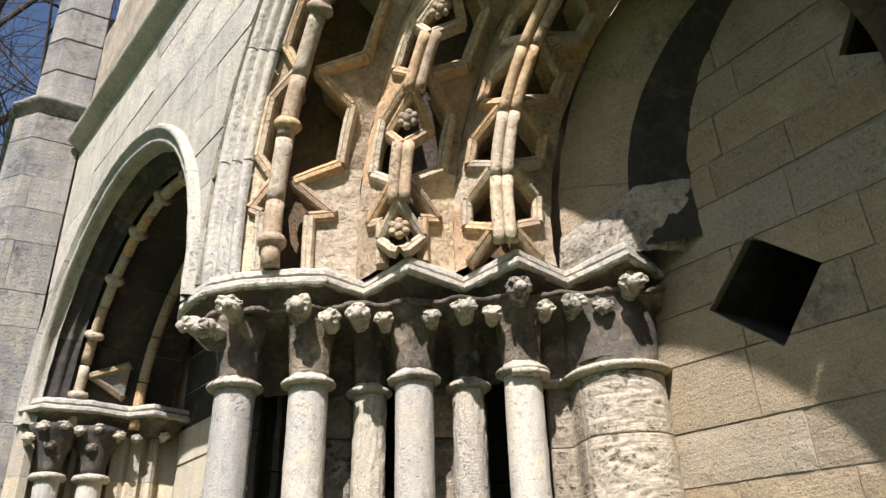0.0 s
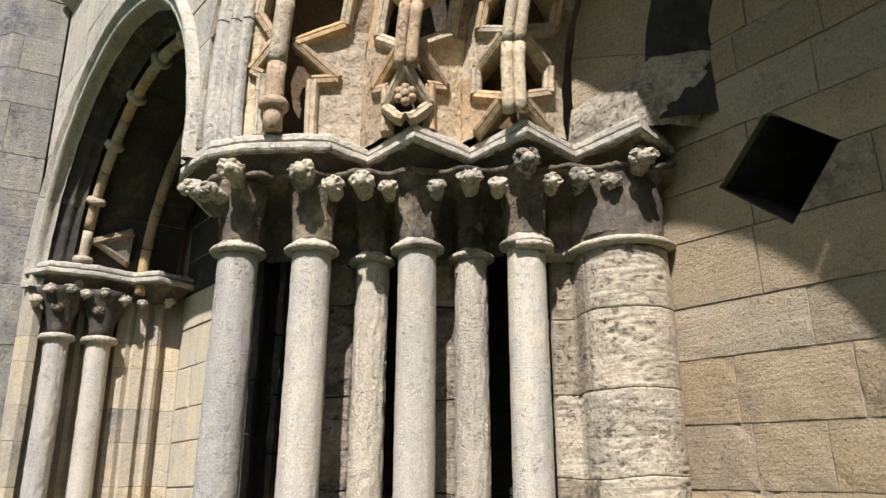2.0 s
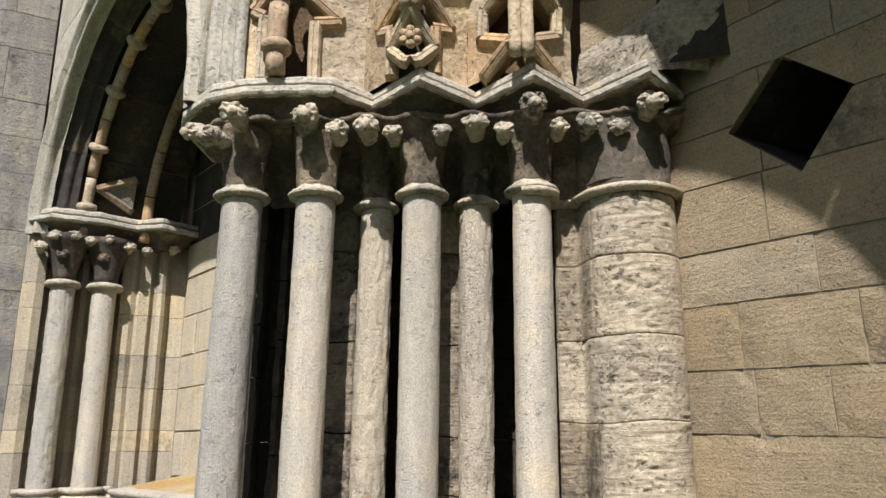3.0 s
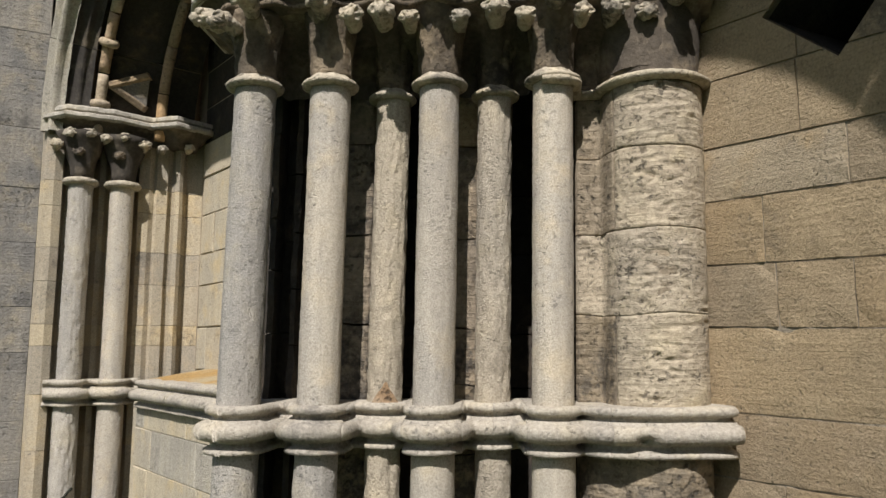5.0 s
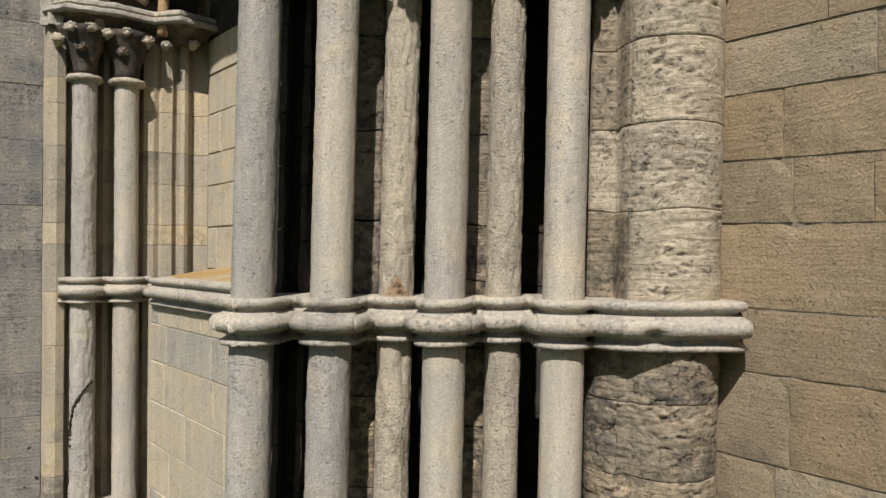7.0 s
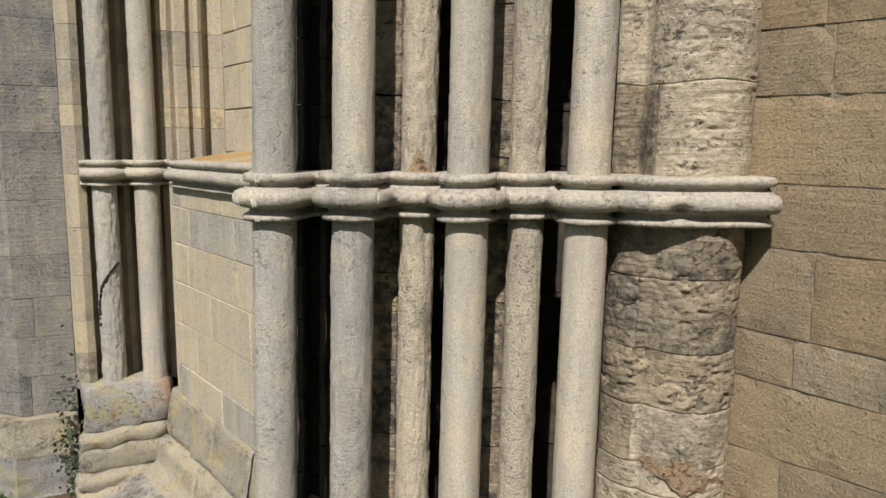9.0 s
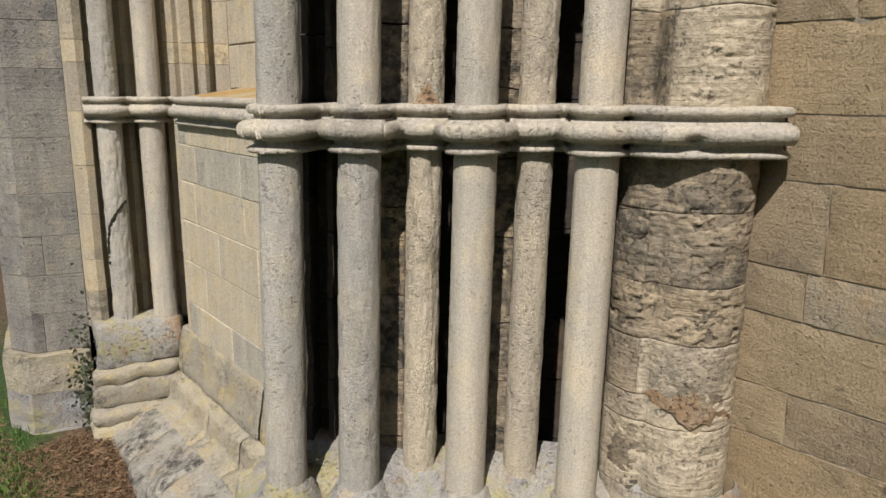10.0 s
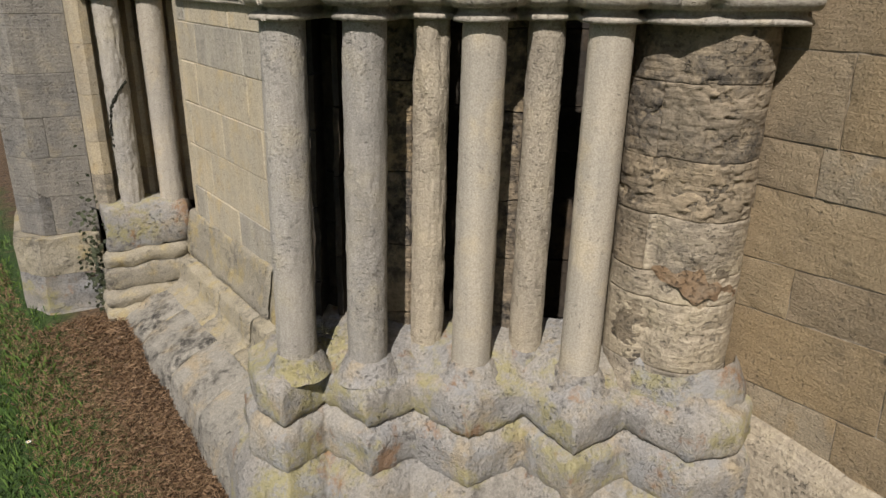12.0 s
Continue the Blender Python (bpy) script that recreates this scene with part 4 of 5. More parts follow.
def crocket(bm, c, size, seed, out):
    """A curled knot of stiff leaves: a bulb folded into lobes, with two leaf tips curling over it."""
    rng = random.Random(seed)
    c = Vector(c)
    out = Vector((*Vector(out).xy, 0.0)).normalized()
    up = Vector((0, 0, 1))
    side = out.cross(up).normalized()
    big = size > 0.034
    n = rng.choice((7, 8, 9)) if big else 5
    wide, tall = (1.0, 0.74) if big else (0.72, 0.78)
    r = bmesh.ops.create_icosphere(bm, subdivisions=3, radius=1.0)
    for v in r["verts"]:
        d = v.co.copy()
        v.co = c + (side * d.x * wide * 0.60 + out * d.y * 0.50 + up * d.z * tall * 0.60) * size * (1 + 0.12 * noise.noise(d * 3 + Vector((seed, 0, 0))))
    # stiff leaves folded round the bulb, each hollowed along its middle
    for k in range(n):
        a = 2 * math.pi * (k + rng.uniform(-0.22, 0.22)) / n + seed
        e = side * math.cos(a) * wide + up * math.sin(a) * tall
        across = side * -math.sin(a) + up * math.cos(a)
        long, broad, lift = rng.uniform(0.42, 0.58), rng.uniform(0.22, 0.30), rng.uniform(0.18, 0.46)
        r = bmesh.ops.create_icosphere(bm, subdivisions=3, radius=1.0)
        for v in r["verts"]:
            d = v.co.copy()
            dip = 0.55 * math.exp(-(d.y * 3.0) ** 2) * max(0.0, d.z)
            v.co = c + (e * (0.36 + d.x * long * 0.78) + across * d.y * broad + out * (lift - 0.06 + (d.z - dip) * 0.30 - 0.10 * max(0.0, d.x) ** 2)) * size
    if big:
        # drooping tip in the middle
        r = bmesh.ops.create_icosphere(bm, subdivisions=2, radius=size * 0.34, matrix=Matrix.Translation(c + out * size * 0.52 - up * size * 0.18))
    # short neck back into the bell
    for k in range(4):
        f = k / 3
        p = c - out * size * (0.35 + 0.75 * f) + up * size * (0.10 - 0.25 * f)
        bmesh.ops.create_icosphere(bm, subdivisions=2, radius=size * (0.58 - 0.10 * f), matrix=Matrix.Translation(p))
    for v in bm.verts:
        v.co += noise.noise_vector(v.co * 45 + Vector((seed, 0, 0))) * size * 0.13 + noise.noise_vector(v.co * 120) * size * 0.07


# place (x, y, z) and size of each knot
KNOTS = [(0.7, 2.083, 2.77, 0.036), (0.735, 2.045, 2.755, 0.036), (0.782, 1.971, 2.8, 0.042), (0.953, 1.894, 2.8, 0.045), (1.034, 1.874, 2.765, 0.036), (1.103, 1.833, 2.775, 0.042), (1.171, 1.811, 2.76, 0.032), (1.285, 1.743, 2.76, 0.032), (1.367, 1.697, 2.785, 0.042), (1.428, 1.651, 2.76, 0.032), (1.468, 1.569, 2.81, 0.045), (1.547, 1.565, 2.76, 0.032), (1.627, 1.541, 2.78, 0.042), (1.702, 1.502, 2.765, 0.036), (1.736, 1.415, 2.81, 0.045)]


def build_crockets():
    for k, (x, y, z, s) in enumerate(KNOTS):
        bm = bmesh.new()
        d = Vector((O.x, O.y, 0.0)) if k > 1 else Vector((-0.9, -0.3, 0))
        crocket(bm, (0, 0, 0), s * 1.2, k, d)
        ob = obj("foliage_knot", bm, M_CARVED2, smooth=True)
        ob.location = (x, y, z)
        tagged(ob, "weathered stiff-leaf knot carved under the impost" if s > 0.034 else "small weathered leaf bud carved on a capital", "carving", "foliage knots of the capitals")


# ---------------------------------------------------------------- arch orders
# APEX shapes the arches' unseen far half to cast the blocking wall's shadow
SPRING, CENTRE, APEX = 3.02, 0.46, 0.785


def arch(foot, a, spring=SPRING, apex=APEX):
    """The point at arc length a above z 2.92 on the arch that rises from foot = (x, y)."""
    f = Vector(foot)
    R = f.x * U.x + f.y * U.y - CENTRE
    up = spring - 2.92
    # two arcs that meet in a blunt point
    half = up + R * math.acos((apex - CENTRE) / R)
    over = a > half
    if over:
        a = max(0.0, 2 * half - a)
    u = R + CENTRE
    z = 2.92 + a
    if a > up:
        th = (a - up) / R
        u, z = CENTRE + R * math.cos(th), spring + R * math.sin(th)
    if over:
        u = 2 * apex - u
    d = R + CENTRE - u
    return Vector((f.x - U.x * d, f.y - U.y * d, z))


def tube(bm, pts, r, n=8, squash=1.0):
    rows = []
    for i, p in enumerate(pts):
        a, b = pts[max(i - 1, 0)], pts[min(i + 1, len(pts) - 1)]
        d = (b - a).normalized()
        u = d.cross(Vector((0.3, 0.8, 0.1))).normalized()
        v = d.cross(u)
        rows.append([p + (u * math.cos(q) + v * math.sin(q) * squash) * r for q in (2 * math.pi * k / n for k in range(n))])
    grid_mesh(bm, rows, True, True)


def bar(bm, pts, w, deep):
    """A square-cut bar with a soft front arris, its back sunk towards the hollow."""
    rows = []
    back = B3.normalized()
    for i, p in enumerate(pts):
        a, b = pts[max(i - 1, 0)], pts[min(i + 1, len(pts) - 1)]
        s = (b - a).normalized().cross(back).normalized()
        rows.append([p + s * (x * w) + back * (y * deep) for x, y in ((-1.0, 1.6), (-1.0, 0.1), (-0.72, -0.42), (-0.1, -0.55), (0.05, -0.40), (0.2, -0.55), (0.75, -0.42), (1.0, 0.1), (1.0, 1.6))])
    grid_mesh(bm, rows, True, True)


def ring(bm, p, d, r, h):
    """A turned ring round an axis."""
    q = d.normalized().to_track_quat("Z", "Y").to_matrix()
    prof = [(r * 0.55, -h), (r * 0.85, -h * 0.9), (r, -h * 0.3), (r, h * 0.2), (r * 0.85, h * 0.8), (r * 0.55, h)]
    grid_mesh(bm, [[p + q @ Vector((c * math.cos(a), c * math.sin(a), z)) for a in (2 * math.pi * k / 14 for k in range(14))] for c, z in prof], True, True)


RODS = [(0.890, 1.960), (1.178, 1.715), (1.424, 1.556)]
VALLEY = [(0.800, 2.035), (1.140, 1.935), (1.390, 1.772), (1.648, 1.618)]
BEHIND = Vector((0.075, 0.125))
B3 = BEHIND.to_3d()


def mix2(a, b, f):
    return Vector(a) * (1 - f) + Vector(b) * f


def zigzag(a0, period, reach, phase, a1, near=0.16, far=0.70):
    """(fraction from rod to valley, arc length) along a chevron edge."""
    pts = [(0.40, 0.0), (0.40, phase - reach - 0.02)] if phase - reach > 0.04 else []
    a = phase
    while a < a1:
        for f, q in ((far, a - reach), (near, a), (far, a + reach)):
            pts.append((f, max(a0, q)))
        a += period
    return pts


def build_chevron_order(k, rod, left, right, period, reach, phase):
    o = Vector((*rod, 2.92))
    b = empty("chevron_order", o)
    A1 = 1.5
    rng = random.Random(70 + k)
    for side, val in (("left", left), ("right", right)):
        zz = zigzag(0.0, period, reach, phase, A1)
        plan = lambda f: mix2(rod, val, f)
        # plate outside the chevron edge, with the cut going back into the hollow
        dens = []
        for (f0, q0), (f1, q1) in zip(zz, zz[1:]):
            n = 5
            dens += [(f0 + (f1 - f0) * i / n, q0 + (q1 - q0) * i / n) for i in range(n)]
        dens.append(zz[-1])
        n_cut = max(2, int(A1 / (period if period > 0.2 else 0.22)))
        per = math.ceil(len(dens) / n_cut / 5) * 5
        for c0 in range(0, len(dens) - 1, per):
            bm = bmesh.new()
            rows = []
            for f, q in dens[c0:c0 + per + 1]:
                back = plan(f) + BEHIND
                rows.append([arch(back, q) - o, arch(plan(f), q) - o] + [arch(plan(f + (1 - f) * i / 6), q) - o for i in range(1, 7)])
            grid_mesh(bm, rows)
            roughen(bm, 17, 0.0045, 4)
            part("plate", bm, rng.choice([M_ORANGE, M_CREAM, M_PLATE, M_PLATE]) if k else rng.choice([M_CREAM, M_CREAM, M_PLATE, M_ORANGE]), b, "cream and orange stone plate cut to a chevron")
        # roll along the edge, in bars that meet at the points
        for (f0, q0), (f1, q1) in zip(zz, zz[1:]):
            if abs(q1 - q0) < 0.004:
                continue
            bm = bmesh.new()
            pts = [arch(plan(f0 + (f1 - f0) * i / 4) - BEHIND * 0.07, q0 + (q1 - q0) * i / 4) - o for i in range(5)]
            bar(bm, pts, 0.0180, 0.022)
            roughen(bm, 45, 0.0012)
            part("chevron_bar", bm, [M_CREAM, M_ORANGE, M_ORANGE, M_CREAM][(int(q0 * 9) + k) % 4], b)
    # the rod
    if k == 0:
        step, a = 0.21, 0.0
        while a < A1:
            bm = bmesh.new()
            tube(bm, [arch(rod, a + step * 0.99 * i / 5) - B3 * 0.2 - o for i in range(6)], 0.027, 16)
            roughen(bm, 25, 0.0015)
            part("rod", bm, M_CREAM if int(a / step) % 2 else M_ORANGE, b, smooth=True)
            a += step
        for a in (0.08, 0.47, 0.86):
            bm = bmesh.new()
            p = arch(rod, a) - B3 * 0.2
            ring(bm, p - o, arch(rod, a + 0.02) - arch(rod, a - 0.02), 0.043, 0.018)
            part("shaft_ring", bm, M_ORANGE, b, smooth=True)
    else:
        a, n = 0.0, (-1 if k == 1 else 0)
        while a < A1:
            lo, hi = (a, a + period) if k == 2 else (phase + period * n - period * 0.27, phase + period * n + period * 0.27)
            for w in ((-1, 1) if hi > 0.02 else ()):
                bm = bmesh.new()
                off = Vector((J.x, J.y)) * 0.0165 * w
                tube(bm, [arch(Vector(rod) + off - BEHIND * 0.22, max(0.0, lo + (hi - lo) * 0.996 * i / 6)) - o for i in range(7)], 0.0172, 12)
                roughen(bm, 25, 0.0008)
                part("roll", bm, M_CREAM if (k == 2 and n < 2) else M_ORANGE, b, smooth=True)
            if k == 1:
                # lozenge with a petalled flower between the lengths of roll
                c = phase + period * (n + 0.5)
                for w, val in ((-1, left), (1, right)):
                    for q0, q1 in ((c - period * 0.23, c), (c, c + period * 0.23)):
                        f0, f1 = (0.03, 0.42) if q0 < c - 0.001 else (0.42, 0.03)
                        bm = bmesh.new()
                        bar(bm, [arch(mix2(rod, val, f0 + (f1 - f0) * i / 4) - BEHIND * 0.24, max(0.0, q0 + (q1 - q0) * i / 4)) - o for i in range(5)], 0.0145, 0.02)
                        roughen(bm, 45, 0.0016)
                        part("lozenge_bar", bm, M_ORANGE if n % 2 == 0 else M_CREAM, b)
                bm = bmesh.new()
                q = arch(rod, c) - B3 * 0.16
                d = (arch(rod, c + 0.02) - arch(rod, c - 0.02)).normalized()
                for s in range(6):
                    ang = math.pi / 6 + s * math.pi / 3
                    p = q + (Vector((J.x, J.y, 0)) * math.cos(ang) + d * math.sin(ang)) * 0.0205
                    bmesh.ops.create_icosphere(bm, subdivisions=2, radius=0.0135, matrix=Matrix.Translation(p - o))
                bmesh.ops.create_icosphere(bm, subdivisions=2, radius=0.0150, matrix=Matrix.Translation(q - B3 * 0.03 - o))
                part("flower", bm, M_PLATE, b, "small carved petalled flower", True)
            a += period
            n += 1
    # the hollow ground behind the chevrons, coloured dark to hold its shade
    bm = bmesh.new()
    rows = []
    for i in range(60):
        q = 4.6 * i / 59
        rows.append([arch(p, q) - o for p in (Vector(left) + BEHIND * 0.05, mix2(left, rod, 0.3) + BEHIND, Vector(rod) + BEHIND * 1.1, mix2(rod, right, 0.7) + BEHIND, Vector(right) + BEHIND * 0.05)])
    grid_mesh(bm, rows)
    part("hollow_ground", bm, M_DARKORANGE, b, "hollow ground with shade put into its dark colour", True)
    tagged(b, "order of orange and cream chevron carving round a turned rod" if k == 0 else "order of orange and cream chevron carving over lozenges", "arch order", "chevron orders of the arch")


def build_inner_arch():
    o = Vector((1.65, 1.4, 3.0))
    b = empty("inner_arch", o)
    bm = bmesh.new()
    # voussoirs: face, soffit and back of each
    feet = [(1.72, 1.66), (1.672, 1.600), (1.725, 1.485), (1.770, 1.395), (1.81, 1.350), (1.90, 1.265)]
    cuts = [0.0, 0.16, 0.40, 0.62, 0.84, 1.06, 1.34, 1.6]
    for k in range(len(cuts) - 1):
        # soffit strip coloured near black, standing in for shade under the arch
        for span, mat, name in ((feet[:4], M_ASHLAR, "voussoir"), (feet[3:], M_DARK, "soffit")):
            bm = bmesh.new()
            rows = []
            for i in range(9):
                f_ = (cuts[k] + 0.0008 + (cuts[k + 1] - cuts[k] - 0.0016) * i / 8) / 1.6
                rows.append([arch(f, f_ * (2 * 0.15 + math.pi * (f[0] * U.x + f[1] * U.y - CENTRE)), 3.07, CENTRE) - o for f in span])
            grid_mesh(bm, rows)
            roughen(bm, 14, 0.003)
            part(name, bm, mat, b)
    # rough springer stone at the end of the impost
    bm = bmesh.new()
    lo = [(1.72, 1.70), (1.668, 1.628), (1.703, 1.420), (1.79, 1.385), (1.892, 1.330)]
    hi = [(1.74, 1.68), (1.676, 1.605), (1.772, 1.392), (1.815, 1.335), (1.892, 1.270)]
    rows = []
    for i in range(13):
        f = i / 12
        bulge = math.sin(f * math.pi) * 0.012
        pts = [mix2(a, c, f) for a, c in zip(lo, hi)]
        row = []
        for p, q in zip(pts, pts[1:]):
            n = Vector(((q - p).y, -(q - p).x)).normalized()
            row += [p + (q - p) * j / 9 + n * bulge for j in range(9)]
        rows.append([(p.x - o.x, p.y - o.y, 2.905 + (0.09 + 0.115 * min(1.0, max(0.0, (c - 5) / 13))) * f - o.z) for c, p in enumerate(row + [pts[-1]])])
    rows.append([(p[0] + 0.05, p[1] + 0.08, p[2] + 0.006) for p in rows[-1]])
    grid_mesh(bm, rows)
    for v in bm.verts:
        v.co += noise.noise_vector(v.co * 11) * 0.008 + noise.noise_vector(v.co * 40) * 0.005 + noise.noise_vector(v.co * 90) * 0.003
    part("springer", bm, M_WORN, b, "rough broken springer stone")
    tagged(b, "plain inner arch of limestone voussoirs over the blocked doorway", "arch")


def build_hood():
    o = Vector((0.75, 1.95, 2.92))
    b = empty("hood_mould", o)
    # rolls and hollows between the chevrons and the front
    feet = [(0.775, 1.925), (0.760, 1.915), (0.748, 1.925), (0.745, 1.94), (0.757, 1.955), (0.748, 1.962), (0.733, 1.955), (0.722, 1.962), (0.718, 1.978), (0.730, 1.995), (0.722, 2.005), (0.706, 2.000), (0.692, 2.010), (0.690, 2.03), (0.70, 2.05), (0.72, 2.06)]
    feet = [(x + 0.034, y + 0.085) for x, y in feet]
    for k in range(12):
        bm = bmesh.new()
        rows = [[Vector((f[0] + 0.01, f[1], 2.895)) - o for f in feet]] if k == 0 else []
        for i in range(9):
            rows.append([arch(f, (k + 0.006 + 0.988 * i / 8) / 12 * (0.2 + math.pi * (f[0] * U.x + f[1] * U.y - CENTRE))) - o for f in feet])
        grid_mesh(bm, rows)
        roughen(bm, 18, 0.002)
        part("moulded_stone", bm, M_WHITE, b, smooth=True)
    # jamb ground between first chevrons and impost corner
    tagged(b, "worn pale roll mouldings framing the great arch", "hood mould")


# ---------------------------------------------------------------- front wall with the blind arch
AC, AR, AZ = 1.03, 0.86, 2.95
PC, PR = CENTRE - (F0.x * U.x + F0.y * U.y), 1.495


def lowest(s):
    tip = APEX - (F0.x * U.x + F0.y * U.y)
    if s < tip:
        s = 2 * tip - s
    if abs(s - AC) < AR + 0.088:
        return AZ + math.sqrt((AR + 0.088) ** 2 - (s - AC) ** 2)
    if abs(s - PC) < PR:
        return SPRING + math.sqrt(PR * PR - (s - PC) ** 2)
    return 2.92


def wall_piece(bm, s0, s1, z0, z1, n0, n1, step=0.03):
    k = max(2, int((s1 - s0) / step))
    top, bot, tb, bb = [], [], [], []
    for i in range(k + 1):
        s = s0 + (s1 - s0) * i / k
        lo = min(max(z0, lowest(s)), z1)
        top.append(bm.verts.new((*fr(s, n1), z1)))
        bot.append(bm.verts.new((*fr(s, n1), lo)))
        tb.append(bm.verts.new((*fr(s, n0), z1)))
        bb.append(bm.verts.new((*fr(s, n0), lo)))
    for i in range(k):
        if max(top[i].co.z - bot[i].co.z, top[i + 1].co.z - bot[i + 1].co.z) < 1e-4:
            continue
        bm.faces.new((bot[i], bot[i + 1], top[i + 1], top[i]))
        bm.faces.new((bb[i], bb[i + 1], bot[i + 1], bot[i]))
        bm.faces.new((tb[i], tb[i + 1], top[i + 1], top[i]))
    for i in (0, -1):
        if top[i].co.z - bot[i].co.z > 1e-4:
            bm.faces.new((bot[i], bb[i], tb[i], top[i]))


def build_front_wall():
    w = empty("wall_front")
    tagged(w, "front wall of pale weathered ashlar above two arches", "wall", kind="structure")
    zs = [2.92, 3.10, 3.28, 3.45, 3.62, 3.79, 3.96, 4.14, 4.33, 4.52]
    rng = random.Random(8)
    for z0, z1 in zip(zs, zs[1:]):
        s = -3.0 - rng.uniform(0, 0.3)
        while s < 2.02:
            e = min(s + rng.uniform(0.28, 0.52), 2.02)
            if 2.02 - e < 0.1:
                e = 2.02
            if min(lowest(s + (e - s) * i / 12) for i in range(13)) < z1 - 0.01:
                bm = bmesh.new()
                wall_piece(bm, s + 0.002, e - 0.002, z0 + 0.002, z1 - 0.002, -0.06, rng.uniform(-0.003, 0.002))
                part("stone", bm, rng.choice([M_PALE, M_PALE, M_WHITE]), w)
            s = e
    bm = bmesh.new()
    wall_piece(bm, -3.3, 2.04, 2.92, 5.4, -0.55, -0.006, 0.02)
    part("mortar_bed", bm, M_MORTAR, w, "lime mortar joints")
    # upper stage above the string, set back
    zs = [4.60, 4.80, 5.0, 5.2, 5.4, 5.6, 5.8, 6.0]
    lay(w, lambda u, v, n: (*fr(u, n - 0.04), v), courses(-3.0, 2.02, zs, (0.3, 0.55), 21), [M_PALE], seed=5)
    bm = bmesh.new()
    poly_prism(bm, [(-3.0, 4.55), (2.02, 4.55), (2.02, 6.0), (-3.0, 6.0)], lambda u, v, n: (*fr(u, n), v), -0.5, -0.047)
    part("mortar_bed", bm, M_MORTAR, w)
    # raised string that crosses the front
    bm = bmesh.new()
    rows = []
    for i in range(40):
        s = -3.0 + 5.02 * i / 39
        rows.append([(*fr(s, n), z) for n, z in ((-0.06, 4.66), (0.03, 4.60), (0.075, 4.585), (0.08, 4.565), (0.065, 4.545), (0.03, 4.535), (0.01, 4.51), (-0.05, 4.50))])
    grid_mesh(bm, rows)
    roughen(bm, 12, 0.004)
    part("string", bm, M_PALE, w, "projecting weathered drip string", True)
    # hood of the blind arch
    h = empty("blind_arch_hood", (*fr(AC, 0), AZ))
    o = Vector((*fr(AC, 0), AZ))
    prof = [(0.128, -0.02), (0.124, 0.02), (0.112, 0.032), (0.098, 0.028), (0.088, 0.010), (0.074, 0.004), (0.062, 0.010), (0.050, 0.004), (0.046, -0.014), (0.054, -0.028), (0.046, -0.046), (0.034, -0.052)]
    inner = [(0.034, -0.052), (0.050, -0.062), (0.044, -0.080), (0.026, -0.098), (0.014, -0.104), (0.026, -0.118), (0.020, -0.132), (0.008, -0.148), (-0.002, -0.152)]
    soffit = [(-0.002, -0.152), (0.03, -0.165), (0.035, -0.24), (0.01, -0.26), (0.0, -0.66)]
    # inner moulding and soffit coloured dark in place of shade inside the arch
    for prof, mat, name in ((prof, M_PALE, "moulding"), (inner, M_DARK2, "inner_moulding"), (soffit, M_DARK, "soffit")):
      ends = [0, 9, 17, 25, 32, 39, 47, 55, 64]
      for e0, e1 in zip(ends, ends[1:]):
        rows, bm = [], bmesh.new()
        if e0 == 0:
            rows.append([Vector((*fr(AC + (AR + r), n), AZ - 0.02)) - o for r, n in prof])
        for i in range(e0, e1 + 1):
            a = math.pi * (i + (0.06 if i == e0 and i else 0)) / 64
            rows.append([Vector((*fr(AC + (AR + r) * math.cos(a), n), AZ + (AR + r) * math.sin(a))) - o for r, n in prof])
        if e1 == 64:
            rows.append([Vector((*fr(AC - (AR + r), n), AZ - 0.06)) - o for r, n in prof])
        grid_mesh(bm, rows)
        roughen(bm, 14, 0.003)
        part(name, bm, mat, h, "" if mat is M_PALE else "soffit with its shade put in as dark colour" if name == "soffit" else "inner moulding coloured dark for shade", True)
    tagged(h, "pale moulded round arch over a dark recess", "arch")
    # chevron rod inside that arch
    c = empty("blind_arch_order", (*fr(AC, -0.2), AZ))
    o = Vector((*fr(AC, -0.2), AZ))
    r0 = AR - 0.012
    P = lambda a, n=-0.195, r=r0: Vector((*fr(AC + r * math.cos(a), n), AZ + r * math.sin(a))) - o
    for k in range(9):
        bm = bmesh.new()
        a0 = k * 0.35 - 0.02
        tube(bm, [P(a0 + 0.34 * i / 6) for i in range(7)], 0.025, 12)
        roughen(bm, 25, 0.002)
        part("rod", bm, M_CREAM if k % 2 == 0 else M_ORANGE, c, smooth=True)
        bm = bmesh.new()
        ring(bm, P(a0 + 0.17), P(a0 + 0.25) - P(a0 + 0.15), 0.047, 0.020)
        part("shaft_ring", bm, M_CREAM, c, smooth=True)
    # chevrons on both sides of the rod, their points towards it, and the inner rod in shadow
    for c0 in (0.27,):
        for d in (-0.10, 0.10):
            bm = bmesh.new()
            bar(bm, [P(c0 + d * i / 4, -0.225 - 0.17 * i / 4, r0 - 0.015) for i in range(5)], 0.017, 0.018)
            roughen(bm, 40, 0.002)
            part("chevron_bar", bm, M_PLATE, c)
        bm = bmesh.new()
        grid_mesh(bm, [[P(c0 + w * q / 6, -0.235 - 0.17 * q / 6, r0 - 0.012) for w in (-0.10, -0.05, 0.0, 0.05, 0.10)] for q in range(1, 7)])
        roughen(bm, 30, 0.002)
        part("chevron_plate", bm, M_GREYWALL, c)
    for c0 in (0.13, 0.42):
        bm = bmesh.new()
        grid_mesh(bm, [[P(c0 + w * (0.5 + q / 6), -0.185 + 0.025 * q / 6, r0 + 0.035 + 0.012 * q / 3) for w in (-0.08, -0.04, 0.0, 0.04, 0.08)] for q in range(4)])
        roughen(bm, 30, 0.003)
